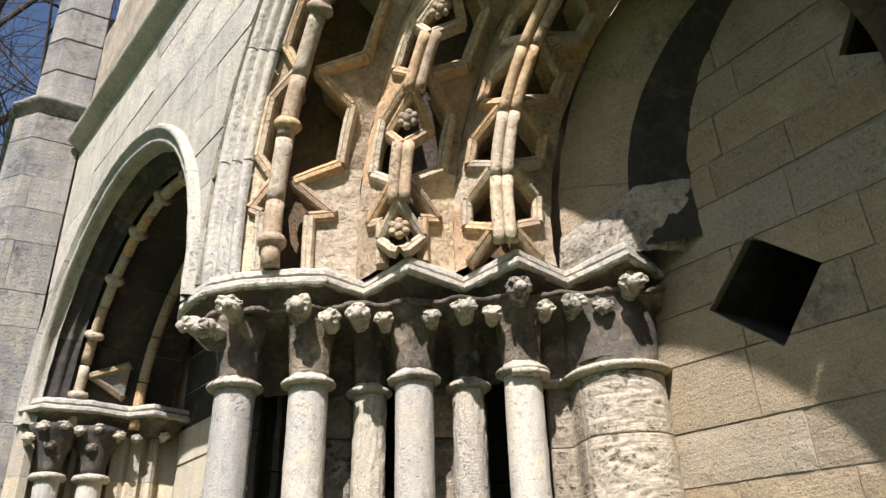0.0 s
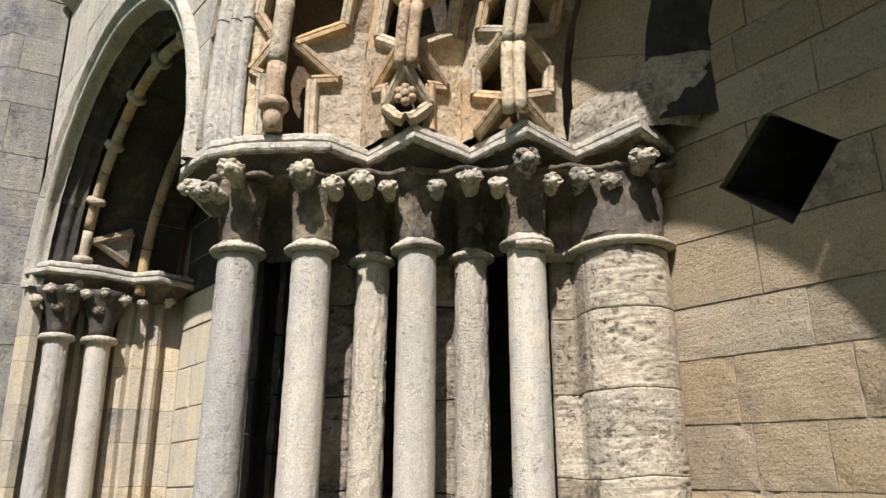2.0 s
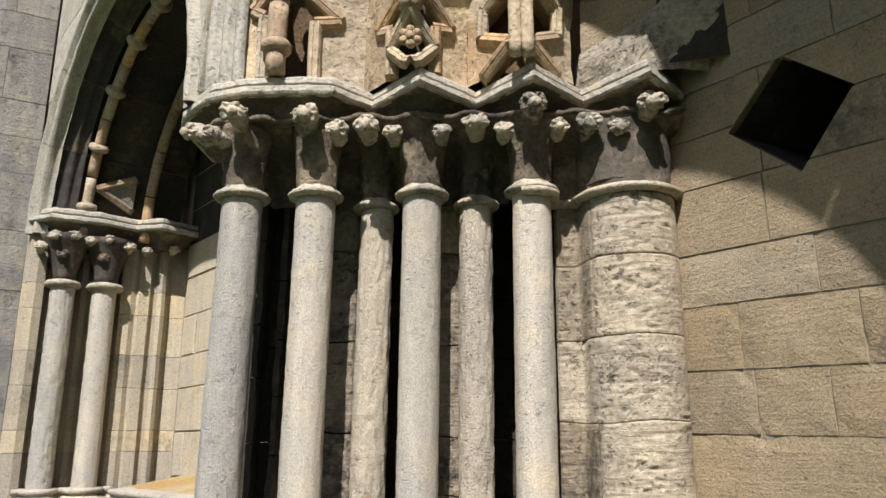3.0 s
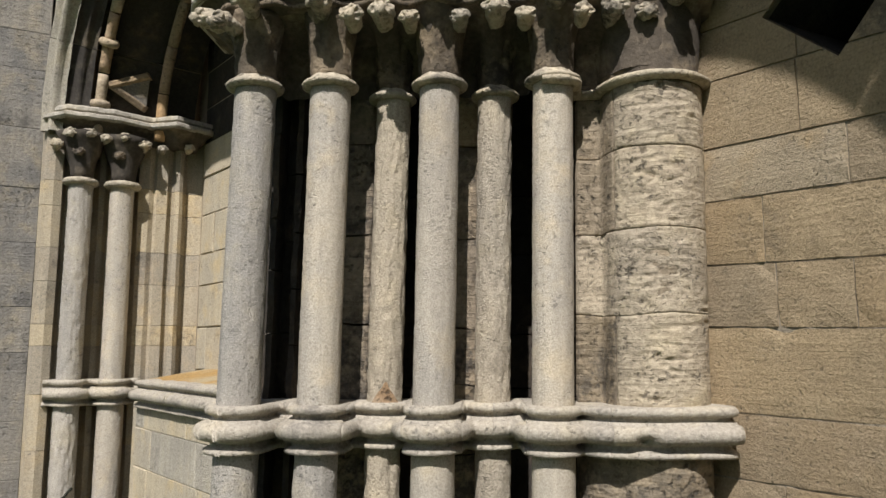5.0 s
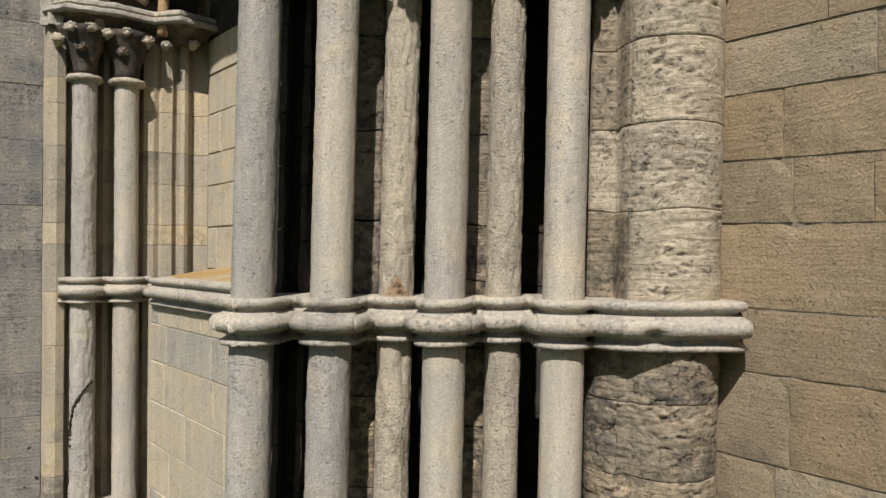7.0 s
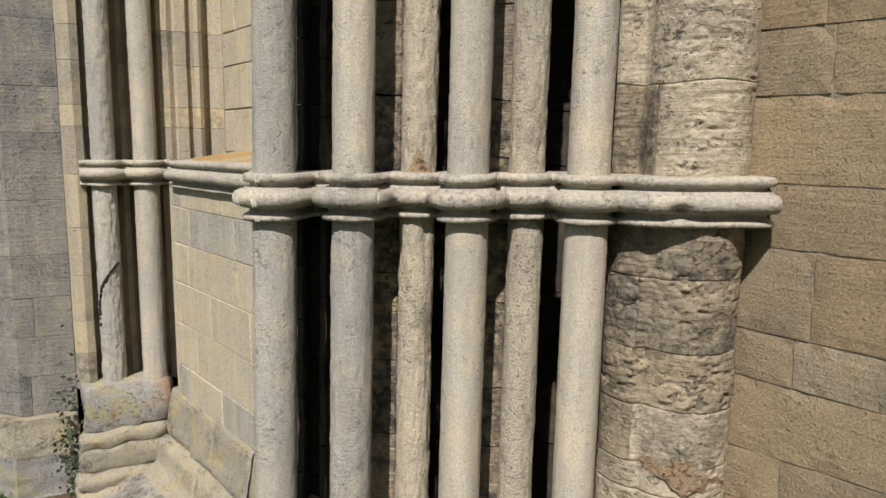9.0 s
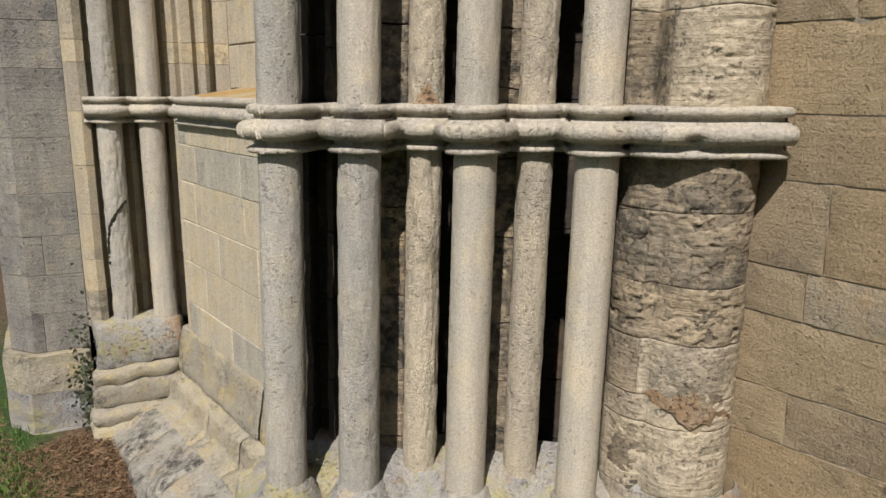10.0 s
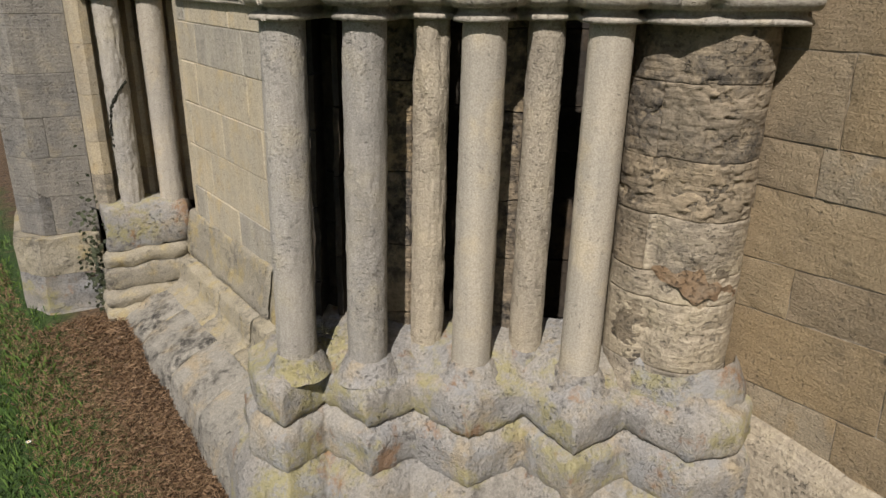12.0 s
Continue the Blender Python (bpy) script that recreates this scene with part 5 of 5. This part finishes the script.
        part("chevron_plate", bm, M_CREAM, c, "pale chevron block beside the rod")
    for k in range(4):
        bm = bmesh.new()
        tube(bm, [P(-0.02 + 0.3 * (k + 0.97 * i / 5), -0.47, r0 - 0.05) for i in range(6)], 0.026, 10)
        roughen(bm, 25, 0.002)
        part("inner_rod", bm, M_ORANGE if k < 2 else M_PLATE, c, smooth=True)
    tagged(c, "turned rod with rings inside the blind arch", "arch order")


def build_recess():
    w = empty("recess_wall")
    tagged(w, "back wall of the arched recess, pale ashlar below, coloured dark for shade above", "wall", kind="structure")
    lower = lambda u, v, n: (*fr(u, n - 0.385), v)
    zs = [0.62, 0.80, 1.005, 1.20, 1.385, 1.555, 1.66]
    lay(w, lower, courses(0.42, 1.70, zs, (0.34, 0.62), 4), [M_PALEYELLOW, M_PALEYELLOW, M_WHITE, M_PALE], joint=0.0025, jitter=0.002, seed=31)
    bm = bmesh.new()
    poly_prism(bm, [(0.40, 0.0), (1.75, 0.0), (1.75, 1.665), (0.40, 1.665)], lower, -0.25, -0.004)
    part("mortar_bed", bm, M_PALEYELLOW, w, "lime mortar joints")
    upper = lambda u, v, n: (*fr(u, n - 0.71), v)
    zs = [1.70, 1.80, 2.01, 2.22, 2.38, 2.58, 2.78, 2.96, 3.15, 3.35, 3.55, 3.75, 3.95]
    lay(w, upper, courses(0.42, 1.85, zs[:8], (0.3, 0.6), 14), [M_ASHLAR2, M_PALEYELLOW, M_PALEYELLOW], joint=0.006, jitter=0.003, seed=33)
    # upper courses take near-black stone as the shade within the arch
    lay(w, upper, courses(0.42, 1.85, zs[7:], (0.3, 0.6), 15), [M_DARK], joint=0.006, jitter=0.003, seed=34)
    bm = bmesh.new()
    poly_prism(bm, [(0.40, 0.0), (1.95, 0.0), (1.95, 4.6), (0.40, 4.6)], upper, -0.35, -0.005)
    part("mortar_bed", bm, M_MORTAR, w)
    # sloping sill behind the band
    bm = bmesh.new()
    grid_mesh(bm, [[(*fr(0.2 + 1.5 * i / 20, -0.40), 1.762), (*fr(0.2 + 1.5 * i / 20, -0.72), 1.81)] for i in range(21)])
    part("sill", bm, M_ORANGELICHEN, w, "sill ledge with orange lichen")
    # plinth: chamfered courses at the foot, stepping out to the grass
    prof = [(-0.40, 0.652), (-0.380, 0.645), (-0.373, 0.635), (-0.366, 0.60), (-0.352, 0.50), (-0.340, 0.435), (-0.345, 0.425), (-0.330, 0.418), (-0.306, 0.408), (-0.298, 0.392), (-0.292, 0.35), (-0.286, 0.31), (-0.27, 0.292), (-0.225, 0.280), (-0.21, 0.272), (-0.10, 0.235), (-0.02, 0.19), (0.005, 0.165), (0.018, 0.10), (0.026, 0.03), (0.03, -0.08)]
    bm = bmesh.new()
    grid_mesh(bm, [[(*fr(0.0 + 1.82 * i / 30, n - 0.014), z - 0.010) for n, z in prof] for i in range(31)])
    roughen(bm, 15, 0.004)
    part("mortar_bed", bm, M_YELLOWED, w, "lime mortar joints of the plinth", True)
    rng = random.Random(12)
    for name, lo, hi, mat, label in (("chamfered_stone", 0, 7, M_YELLOWED, "chamfered plinth stone with yellow lichen"), ("plinth_stone", 6, 15, M_YELLOWED, "broken plinth stone"), ("plinth_slab", 14, 21, M_PLINTH, "wide foot slab blotched with black lichen")):
        s = 0.02
        while s < 1.80:
            e = min(1.82, s + rng.uniform(0.34, 0.55))
            if 1.82 - e < 0.15:
                e = 1.82
            line = []
            for p, q in zip(prof[lo:hi], prof[lo + 1:hi]):
                k = max(1, int(math.hypot(q[0] - p[0], q[1] - p[1]) / 0.018))
                line += [(p[0] + (q[0] - p[0]) * i / k, p[1] + (q[1] - p[1]) * i / k) for i in range(k)]
            line.append(prof[hi - 1])
            out, drop = rng.uniform(-0.006, 0.006), rng.uniform(-0.008, 0.006)
            n = int((e - s) / 0.018)
            rows = []
            for i in range(n + 1):
                u = s + 0.002 + (e - s - 0.004) * i / n
                w_ = -0.008 if i in (0, n) else 0.0
                rows.append([(*fr(u, a + out + w_), z + drop + w_) for a, z in line])
            bm = bmesh.new()
            grid_mesh(bm, rows)
            for v in bm.verts:
                v.co += noise.noise_vector(v.co * 5) * 0.010 + noise.noise_vector(v.co * 17) * 0.006 + noise.noise_vector(v.co * 50) * 0.003
            part(name, bm, mat, w, label, True)
            s = e


def build_far_jamb():
    w = empty("far_jamb")
    tagged(w, "stone jamb of the blind arch with nook mouldings", "door jamb", kind="structure")
    zs = [0.66, 0.84, 1.00, 1.22, 1.45, 1.70, 1.92, 2.02, 2.22, 2.38, 2.58, 2.70, 2.99]
    outline = [(0.318, 4.10), (0.335, 4.055), (0.375, 4.045), (0.41, 4.06), (0.425, 4.12), (0.55, 4.16), (0.575, 4.10), (0.60, 4.11), (0.62, 4.16), (0.735, 4.15), (0.752, 4.07), (0.80, 4.06), (0.822, 4.075), (0.832, 4.062), (0.875, 4.06), (0.885, 4.085), (0.900, 4.09), (0.908, 4.06), (0.925, 4.045), (0.942, 4.06), (0.948, 4.10), (0.965, 4.11), (1.06, 4.06), (1.10, 4.05), (1.12, 4.6), (0.30, 4.6)]
    outline = [(x if x < 0.8 else 0.8 + (x - 0.8) * 1.12, y) for x, y in outline]
    for k, (z0, z1) in enumerate(zip(zs, zs[1:])):
        bm = bmesh.new()
        prism(bm, outline, z0 + 0.001, z1 - 0.001)
        roughen(bm, 9, 0.003)
        part("course", bm, M_NOOK, w)
    # base block, broken courses
    for k, (z0, z1, g) in enumerate(((0.47, 0.700, 0.09), (0.40, 0.47, 0.125), (0.29, 0.40, 0.13), (0.21, 0.29, 0.175), (-0.05, 0.21, 0.19))):
        bm = bmesh.new()
        pts = [(0.37 - g * 0.4, 4.5), (0.37 - g * 0.4, 4.05 - g), (0.755 - g * 0.3, 4.05 - g), (0.83, 4.5)]
        rows = []
        line = dense(pts, 0.03)
        c = Vector((0.58, 4.3))
        for z, ins in ((z0 + 0.002, 0.012), (z0 + 0.025, 0.0), ((z0 + z1) / 2, 0.0), (z1 - 0.022, 0.0), (z1 - 0.002, 0.018), (z1, 0.2)):
            rows.append([(*(p + (c - p).normalized() * ins), z) for p in line])
        grid_mesh(bm, rows)
        for v in bm.verts:
            v.co += noise.noise_vector(v.co * 4.5) * 0.026 + noise.noise_vector(v.co * 13) * 0.012 + noise.noise_vector(v.co * 34) * 0.006
        part("base_stone", bm, M_BASE if k == 0 else M_YELLOWED, w, "broken lichen-blotched base stone", True)
    # shafts
    for k, (x, y, r) in enumerate(FAR):
        col = empty("shaft_column", (x, y, 0.80))
        part("upper_shaft", shaft_mesh(0, 0, r * (0.93 if k else 0.98), 0.945, 1.89, 40 + k, 0.003 if k == 0 else 0.0015), M_GREY if k == 0 else M_SHAFT, col, smooth=True)
        part("lower_shaft", shaft_mesh(0, 0, r, -0.125, 0.86, 50 + k, 0.004 if k == 0 else 0.0015), M_GREY if k == 0 else M_SHAFT, col, smooth=True)
        bm = bmesh.new()
        grid_mesh(bm, ring_rows(0, 0, [(r * .9, 1.88), (r + .02, 1.882), (r + .028, 1.895), (r + .02, 1.908), (r * .95, 1.915)], 24), True)
        part("necking", bm, M_CARVED2, col, "pale necking ring", True)
        bm = bmesh.new()
        grid_mesh(bm, ring_rows(0, 0, [(r * .95 + 0.072 * (i / 8) ** 2.0, 1.91 + 0.215 * i / 8) for i in range(9)], 24), True, True)
        roughen(bm, 20, 0.006)
        # far bells likewise carry their shade as colour
        part("capital_bell", bm, M_DARK2, col, "carved capital bell, coloured dark for the shade under its impost", True)
        tagged(col, "rough grey limestone shaft with a crack of dark moss" if k == 0 else "smooth pale limestone shaft with a carved capital", "column", "shafts of the blind arch")
    # dark moss grown along the crack
    bm = bmesh.new()
    rng = random.Random(2)
    for i in range(46):
        f = i / 45
        a = -2.75 + 1.9 * f ** 1.6
        p = Vector((FAR[0][0] + 0.056 * math.cos(a), FAR[0][1] + 0.056 * math.sin(a), 0.98 + 0.30 * f ** 0.55 + rng.uniform(-.004, .004)))
        bmesh.ops.create_icosphere(bm, subdivisions=1, radius=rng.uniform(0.004, 0.009), matrix=Matrix.Translation(p))
    roughen(bm, 60, 0.003)
    tagged(obj("moss_line", bm, M_MOSS), "dark moss growing along a crack in a shaft", "moss", kind="stuff")
    # impost
    b = empty("impost", (0.7, 4.0, 2.985))
    o = Vector((0.7, 4.0, 2.985))
    pts = [Vector(p) - o.xy for p in [(0.30, 4.35), (0.312, 4.03), (0.40, 3.915), (0.62, 3.905), (0.78, 3.955), (0.89, 3.86), (1.10, 3.95), (1.12, 4.2)]]
    bm = bmesh.new()
    moulding(bm, pts, [(-0.25, 0.078), (-0.05, 0.070), (-0.024, 0.062), (-0.018, 0.054), (-0.017, 0.040), (-0.022, 0.036), (-0.036, 0.034), (-0.036, 0.027), (-0.006, 0.026), (0.0, 0.021), (0.001, 0.006), (-0.006, -0.001), (-0.02, -0.004)], 0.02, 0.003, 26)
    part("slab", bm, M_WHITE, b)
    bm = bmesh.new()
    moulding(bm, pts, [(-0.012, -0.003), (-0.04, -0.006), (-0.06, -0.03), (-0.085, -0.05), (-0.088, -0.07), (-0.25, -0.072)], 0.02, 0.003, 26)
    # this hollow too is coloured dark for its shade
    part("hollow_moulding", bm, M_CARVED, b, "hollow moulding, its shade put in as near-black colour", True)
    tagged(b, "moulded stone impost of the blind arch, whitened edge", "impost")
    for k, (x, y, z, s) in enumerate([(0.375, 3.985, 2.862, 0.042), (0.43, 3.945, 2.912, 0.044), (0.51, 3.935, 2.918, 0.042), (0.585, 3.945, 2.905, 0.040), (0.665, 3.935, 2.916, 0.042), (0.755, 3.955, 2.895, 0.046), (0.47, 3.965, 2.83, 0.040), (0.645, 3.965, 2.83, 0.040), (0.845, 3.99, 2.895, 0.036), (0.97, 3.97, 2.91, 0.036)]):
        bm = bmesh.new()
        crocket(bm, (0, 0, 0), s, 60 + k, (0, -1, 0))
        # the two lower knots take the dark stone for their shade
        ob = obj("foliage_knot", bm, M_CARVED if k in (6, 7) else M_CARVED2, smooth=True)
        ob.location = (x, y, z)
        tagged(ob, "weathered stiff-leaf knot carved on a capital of the blind arch", "carving", "foliage knots of the capitals")


def build_buttress():
    b = empty("buttress", (0.1, 4.4, 0.0))
    o = Vector((0.1, 4.4, 0.0))
    zs = [-0.06, 0.16, 0.36, 0.55, 0.74, 0.93, 1.12, 1.32, 1.58, 1.89, 2.10, 2.40, 2.66, 2.95, 3.24, 3.43, 3.62, 3.90, 4.10, 4.30, 4.55, 4.72]
    rng = random.Random(9)
    for k, (z0, z1) in enumerate(zip(zs, zs[1:])):
        x0, x1 = (-0.015 if z0 > 0.5 else -0.05), 0.318
        y0 = 4.10 - (0.0 if z0 > 0.5 else 0.05)
        cut = [x1] if rng.random() < 0.7 else [x0 + (x1 - x0) * rng.uniform(0.4, 0.65), x1]
        a = x0
        for c in cut:
            bm = bmesh.new()
            g = 0.0006
            dy = rng.uniform(-0.002, 0.002)
            pts = [(a + g + (0.09 if a == x0 else 0), y0 + dy), (c - g, y0 + dy), (c - g, 4.9)] + ([(a - 0.05, 4.9), (a + g - 0.02, y0 + 0.12)] if a == x0 else [(a + g, 4.9)])
            prism(bm, [(px - o.x, py - o.y) for px, py in pts], z0 + g, z1 - g)
            bmesh.ops.bevel(bm, geom=list(bm.edges), offset=0.0018, segments=1, affect="EDGES")
            if z0 < 0.5:
                bmesh.ops.subdivide_edges(bm, edges=list(bm.edges), cuts=3, use_grid_fill=True)
                roughen(bm, 8, 0.012)
            part("stone", bm, M_GREYWALL if z0 > 0.5 else M_YELLOWED if z0 > 0.3 else M_BASE, b)
            a = c
    # weathered offset with a drip mould, then the upper stage
    bm = bmesh.new()
    line = [(-0.06, 4.9), (-0.015, 4.22), (0.09, 4.10), (0.34, 4.10)]
    loc = [Vector(p) - o.xy for p in line]
    moulding(bm, loc, [(-0.12, 4.93), (0.02, 4.83), (0.05, 4.815), (0.055, 4.79), (0.03, 4.775), (0.01, 4.74), (-0.05, 4.71)], 0.04, 0.008, 10)
    part("drip_mould", bm, M_GREYWALL, b, "broken projecting drip mould", True)
    z = 4.85
    while z < 6.6:
        bm = bmesh.new()
        prism(bm, [(px - o.x, py - o.y) for px, py in [(0.11, 4.16), (0.33, 4.16), (0.33, 4.9), (-0.02, 4.9), (0.03, 4.26)]], z, z + 0.245)
        bmesh.ops.bevel(bm, geom=list(bm.edges), offset=0.006, segments=1, affect="EDGES")
        part("stone", bm, M_GREYWALL, b)
        z += 0.25
    tagged(b, "grey weathered ashlar buttress with a drip mould, on broken footings", "buttress")
    # ivy in the crack at its foot
    rng = random.Random(17)
    verts, faces = [], []
    for i in range(260):
        x, y, z = rng.gauss(0.285, 0.03), 4.02 + rng.uniform(-0.05, 0.03), abs(rng.gauss(0.32, 0.20)) + 0.02
        a, s = rng.uniform(0, 6.28), rng.uniform(0.008, 0.018)
        k = len(verts)
        d, e = Vector((math.cos(a), -0.3, math.sin(a))) * s, Vector((-math.sin(a), -0.2, math.cos(a))) * s * 0.6
        p = Vector((x, y, z))
        verts += [p - d, p + e, p + d, p - e]
        faces.append((k, k + 1, k + 2, k + 3))
    me = bpy.data.meshes.new("ivy")
    me.from_pydata([tuple(v) for v in verts], [], faces)
    me.materials.append(leaf_mat("ivy_leaves", (0.02, 0.03, 0.012), (0.07, 0.08, 0.04)))
    tagged(new("ivy", me), "dark ivy growing from the crack beside the buttress", "ivy", kind="stuff")


# ---------------------------------------------------------------- far side of the doorway and trees
def build_rest():
    bm = bmesh.new()
    prism(bm, [(1.06, -0.22), (1.02, -3.0), (2.4, -3.0), (2.4, 0.0), (1.9, 0.0)], 0.0, 2.92)
    tagged(obj("wall_south", bm, M_ASHLAR), "plain ashlar jamb on the other side of the doorway", "wall", kind="structure")
    bm = bmesh.new()
    prism(bm, [(0.25, 4.95), (2.6, 4.95), (2.6, 1.9), (2.3, 1.9), (2.3, 4.6), (0.25, 4.6)], 0.0, 6.0)
    tagged(obj("wall_behind", bm, M_ASHLAR), "plain wall closing the building behind", "wall", kind="structure")


def build_tree(base, height, seed, lean):
    rng = random.Random(seed)
    t = empty("bare_tree", base)
    mat = stone("bark_%d" % seed, (0.075, 0.062, 0.05), (0.055, 0.047, 0.04), (0.10, 0.085, 0.065), stains=0.3, bump=0.9, grain=30)
    trunk, limbs = bmesh.new(), bmesh.new()

    def grow(p, d, length, r, level):
        pts, q = [p.copy()], p.copy()
        n = 7 if level < 2 else 5
        for i in range(n):
            d = (d + Vector((rng.gauss(0, .14), rng.gauss(0, .14), rng.gauss(0.03, .10)))).normalized()
            q = q + d * length / n
            pts.append(q.copy())
        bm = limbs if level else trunk
        rows = []
        side = 8 if level < 2 else 4
        for i, c in enumerate(pts):
            f = 1 - 0.62 * i / n
            a = (pts[min(i + 1, n)] - pts[max(i - 1, 0)]).normalized()
            u = a.cross(Vector((0.31, 0.87, 0.2))).normalized()
            v = a.cross(u)
            rows.append([c + (u * math.cos(w) + v * math.sin(w)) * r * f for w in (2 * math.pi * k / side for k in range(side))])
        grid_mesh(bm, rows, True)
        if level < 4:
            for k in range((6, 6, 6, 5)[level]):
                i = rng.randint(2 if level else 3, n)
                a = (pts[i] - pts[i - 1]).normalized()
                s = Vector((rng.gauss(0, 1), rng.gauss(0, 1), rng.gauss(0.2, .7))).normalized()
                grow(pts[i], (a * 0.75 + s * 0.8).normalized(), length * rng.uniform(.45, .7), r * (1 - 0.62 * i / n) * rng.uniform(.5, .75), level + 1)
    grow(Vector((0, 0, -0.1)), Vector((*lean, 1)).normalized(), height * 0.55, height * 0.022, 0)
    part("trunk", trunk, mat, t)
    part("crown", limbs, mat, t)
    tagged(t, "bare leafless tree beyond the church against the sky", "tree", "trees beyond")


M_BACK2 = stone("arris_stone", (0.34, 0.275, 0.185), (0.26, 0.215, 0.15), (0.4, 0.325, 0.215), stains=0.85, bump=1.0, pits=1.0, cover=0.42, lam=0.4)
M_ASHLAR2 = stone("pale_ashlar", (0.375, 0.315, 0.22), (0.33, 0.28, 0.20), (0.385, 0.295, 0.175), stains=0.6, bump=0.6, tone=0.07, bed=0.06, pits=0.25, coarse=0.35, lam=0.26, grain=150)
M_ASHLAR3 = stone("brown_ashlar", (0.33, 0.255, 0.155), (0.29, 0.232, 0.15), (0.355, 0.28, 0.18), stains=0.6, bump=0.6, tone=0.07, bed=0.06, pits=0.25, coarse=0.35, lam=0.26, grain=150)
M_RUST = stone("rust_ashlar", (0.29, 0.19, 0.10), (0.25, 0.175, 0.10), (0.33, 0.235, 0.13), stains=0.6, bump=0.6, tone=0.05, bed=0.06, coarse=0.35, lam=0.32, grain=150, pits=0.25)
M_SHAFT2 = stone("cream_shaft_stone", (0.46, 0.415, 0.33), (0.41, 0.38, 0.315), (0.485, 0.425, 0.31), stains=0.08, bump=0.3, grain=210, tone=0.04, coarse=0.25, run=0.35)
M_CARVED2 = stone("worn_carved_stone", (0.47, 0.42, 0.32), (0.40, 0.36, 0.28), (0.52, 0.45, 0.32), stains=0.9, bump=1.0, tone=0.1, pits=0.5, cover=0.48)
M_CREAM = stone("cream_carved_stone", (0.47, 0.385, 0.26), (0.42, 0.34, 0.23), (0.51, 0.43, 0.3), stains=0.4, bump=0.7, tone=0.12, pits=0.5)
# ground tone kept dark to carry the shade behind the chevrons
M_DARKORANGE = stone("shade_toned_hollow", (0.11, 0.078, 0.048), (0.075, 0.057, 0.04), (0.18, 0.115, 0.055), stains=0.9, bump=0.9)
M_PLATE = stone("brown_carved_stone", (0.36, 0.275, 0.175), (0.3, 0.235, 0.155), (0.44, 0.345, 0.225), stains=0.6, bump=0.9, tone=0.1, pits=0.6)
M_RUST2 = stone("rust_stained_stone", (0.31, 0.225, 0.145), (0.25, 0.17, 0.10), (0.37, 0.30, 0.21), stains=0.6, bump=0.9, tone=0.05, pits=0.7)
M_PALE = stone("pale_front_stone", (0.44, 0.41, 0.335), (0.39, 0.365, 0.30), (0.45, 0.41, 0.31), stains=0.45, bump=0.7, tone=0.07, pits=0.4, coarse=0.4, run=0.4, grain=130)
M_PALEYELLOW = stone("pale_yellow_stone", (0.48, 0.42, 0.30), (0.43, 0.39, 0.30), (0.50, 0.41, 0.25), stains=0.25, bump=0.4, tone=0.06, pits=0.3, coarse=0.4, run=0.25, grain=150)
M_ORANGELICHEN = stone("orange_ledge", (0.30, 0.21, 0.10), (0.34, 0.29, 0.19), (0.34, 0.22, 0.09), stains=0.2, bump=0.5)
M_PLINTH = stone("plinth_stone", (0.36, 0.34, 0.285), (0.3, 0.285, 0.24), (0.39, 0.325, 0.215), stain=(0.05, 0.047, 0.042), stains=1.0, bump=0.9, tone=0.08, cover=0.445, pits=0.6, pocks=0.2, grain=140)
M_GREYWALL = stone("grey_buttress_stone", (0.27, 0.255, 0.222), (0.21, 0.205, 0.192), (0.315, 0.285, 0.22), stains=0.75, bump=0.8, tone=0.06, pits=0.5, coarse=0.45, run=0.45, grain=130, lam=0.3)
M_YELLOWED = stone("yellowed_plinth_stone", (0.36, 0.325, 0.24), (0.31, 0.285, 0.225), (0.40, 0.33, 0.17), stains=0.8, bump=0.9, tone=0.1, cover=0.5, pits=0.5, pocks=0.2, grain=140)
# dark tone carrying the shade of inner mouldings and far bells
M_DARK2 = stone("shade_dark_moulding", (0.06, 0.053, 0.044), (0.042, 0.038, 0.033), (0.14, 0.12, 0.09), stains=0.8, bump=0.6)
M_NOOK = stone("nook_stone", (0.42, 0.365, 0.265), (0.37, 0.33, 0.25), (0.45, 0.37, 0.24), stains=0.6, bump=0.6, coarse=0.4, grain=150, run=0.3)
M_MOSS = stone("dark_moss", (0.03, 0.032, 0.02), (0.04, 0.04, 0.025), (0.02, 0.02, 0.015), stains=0.2, bump=0.8)

build_ground()
build_core()
build_columns()
build_pier()
build_band()
build_base()
build_impost()
build_crockets()
build_hood()
PERIODS = [(0.375, 0.088, 0.300), (0.354, 0.086, 0.247), (0.205, 0.062, 0.072)]
for k in range(3):
    build_chevron_order(k, RODS[k], VALLEY[k], VALLEY[k + 1], *PERIODS[k])
build_inner_arch()
build_far_jamb()
build_buttress()
build_rest()
build_tree((-1.9, 15.0, 0.0), 20.0, 4, (0.03, 0.0))
build_tree((-3.6, 19.0, 0.0), 24.0, 7, (0.08, 0.0))
build_turf()
build_recess()
build_front_wall()
build_east_wall()
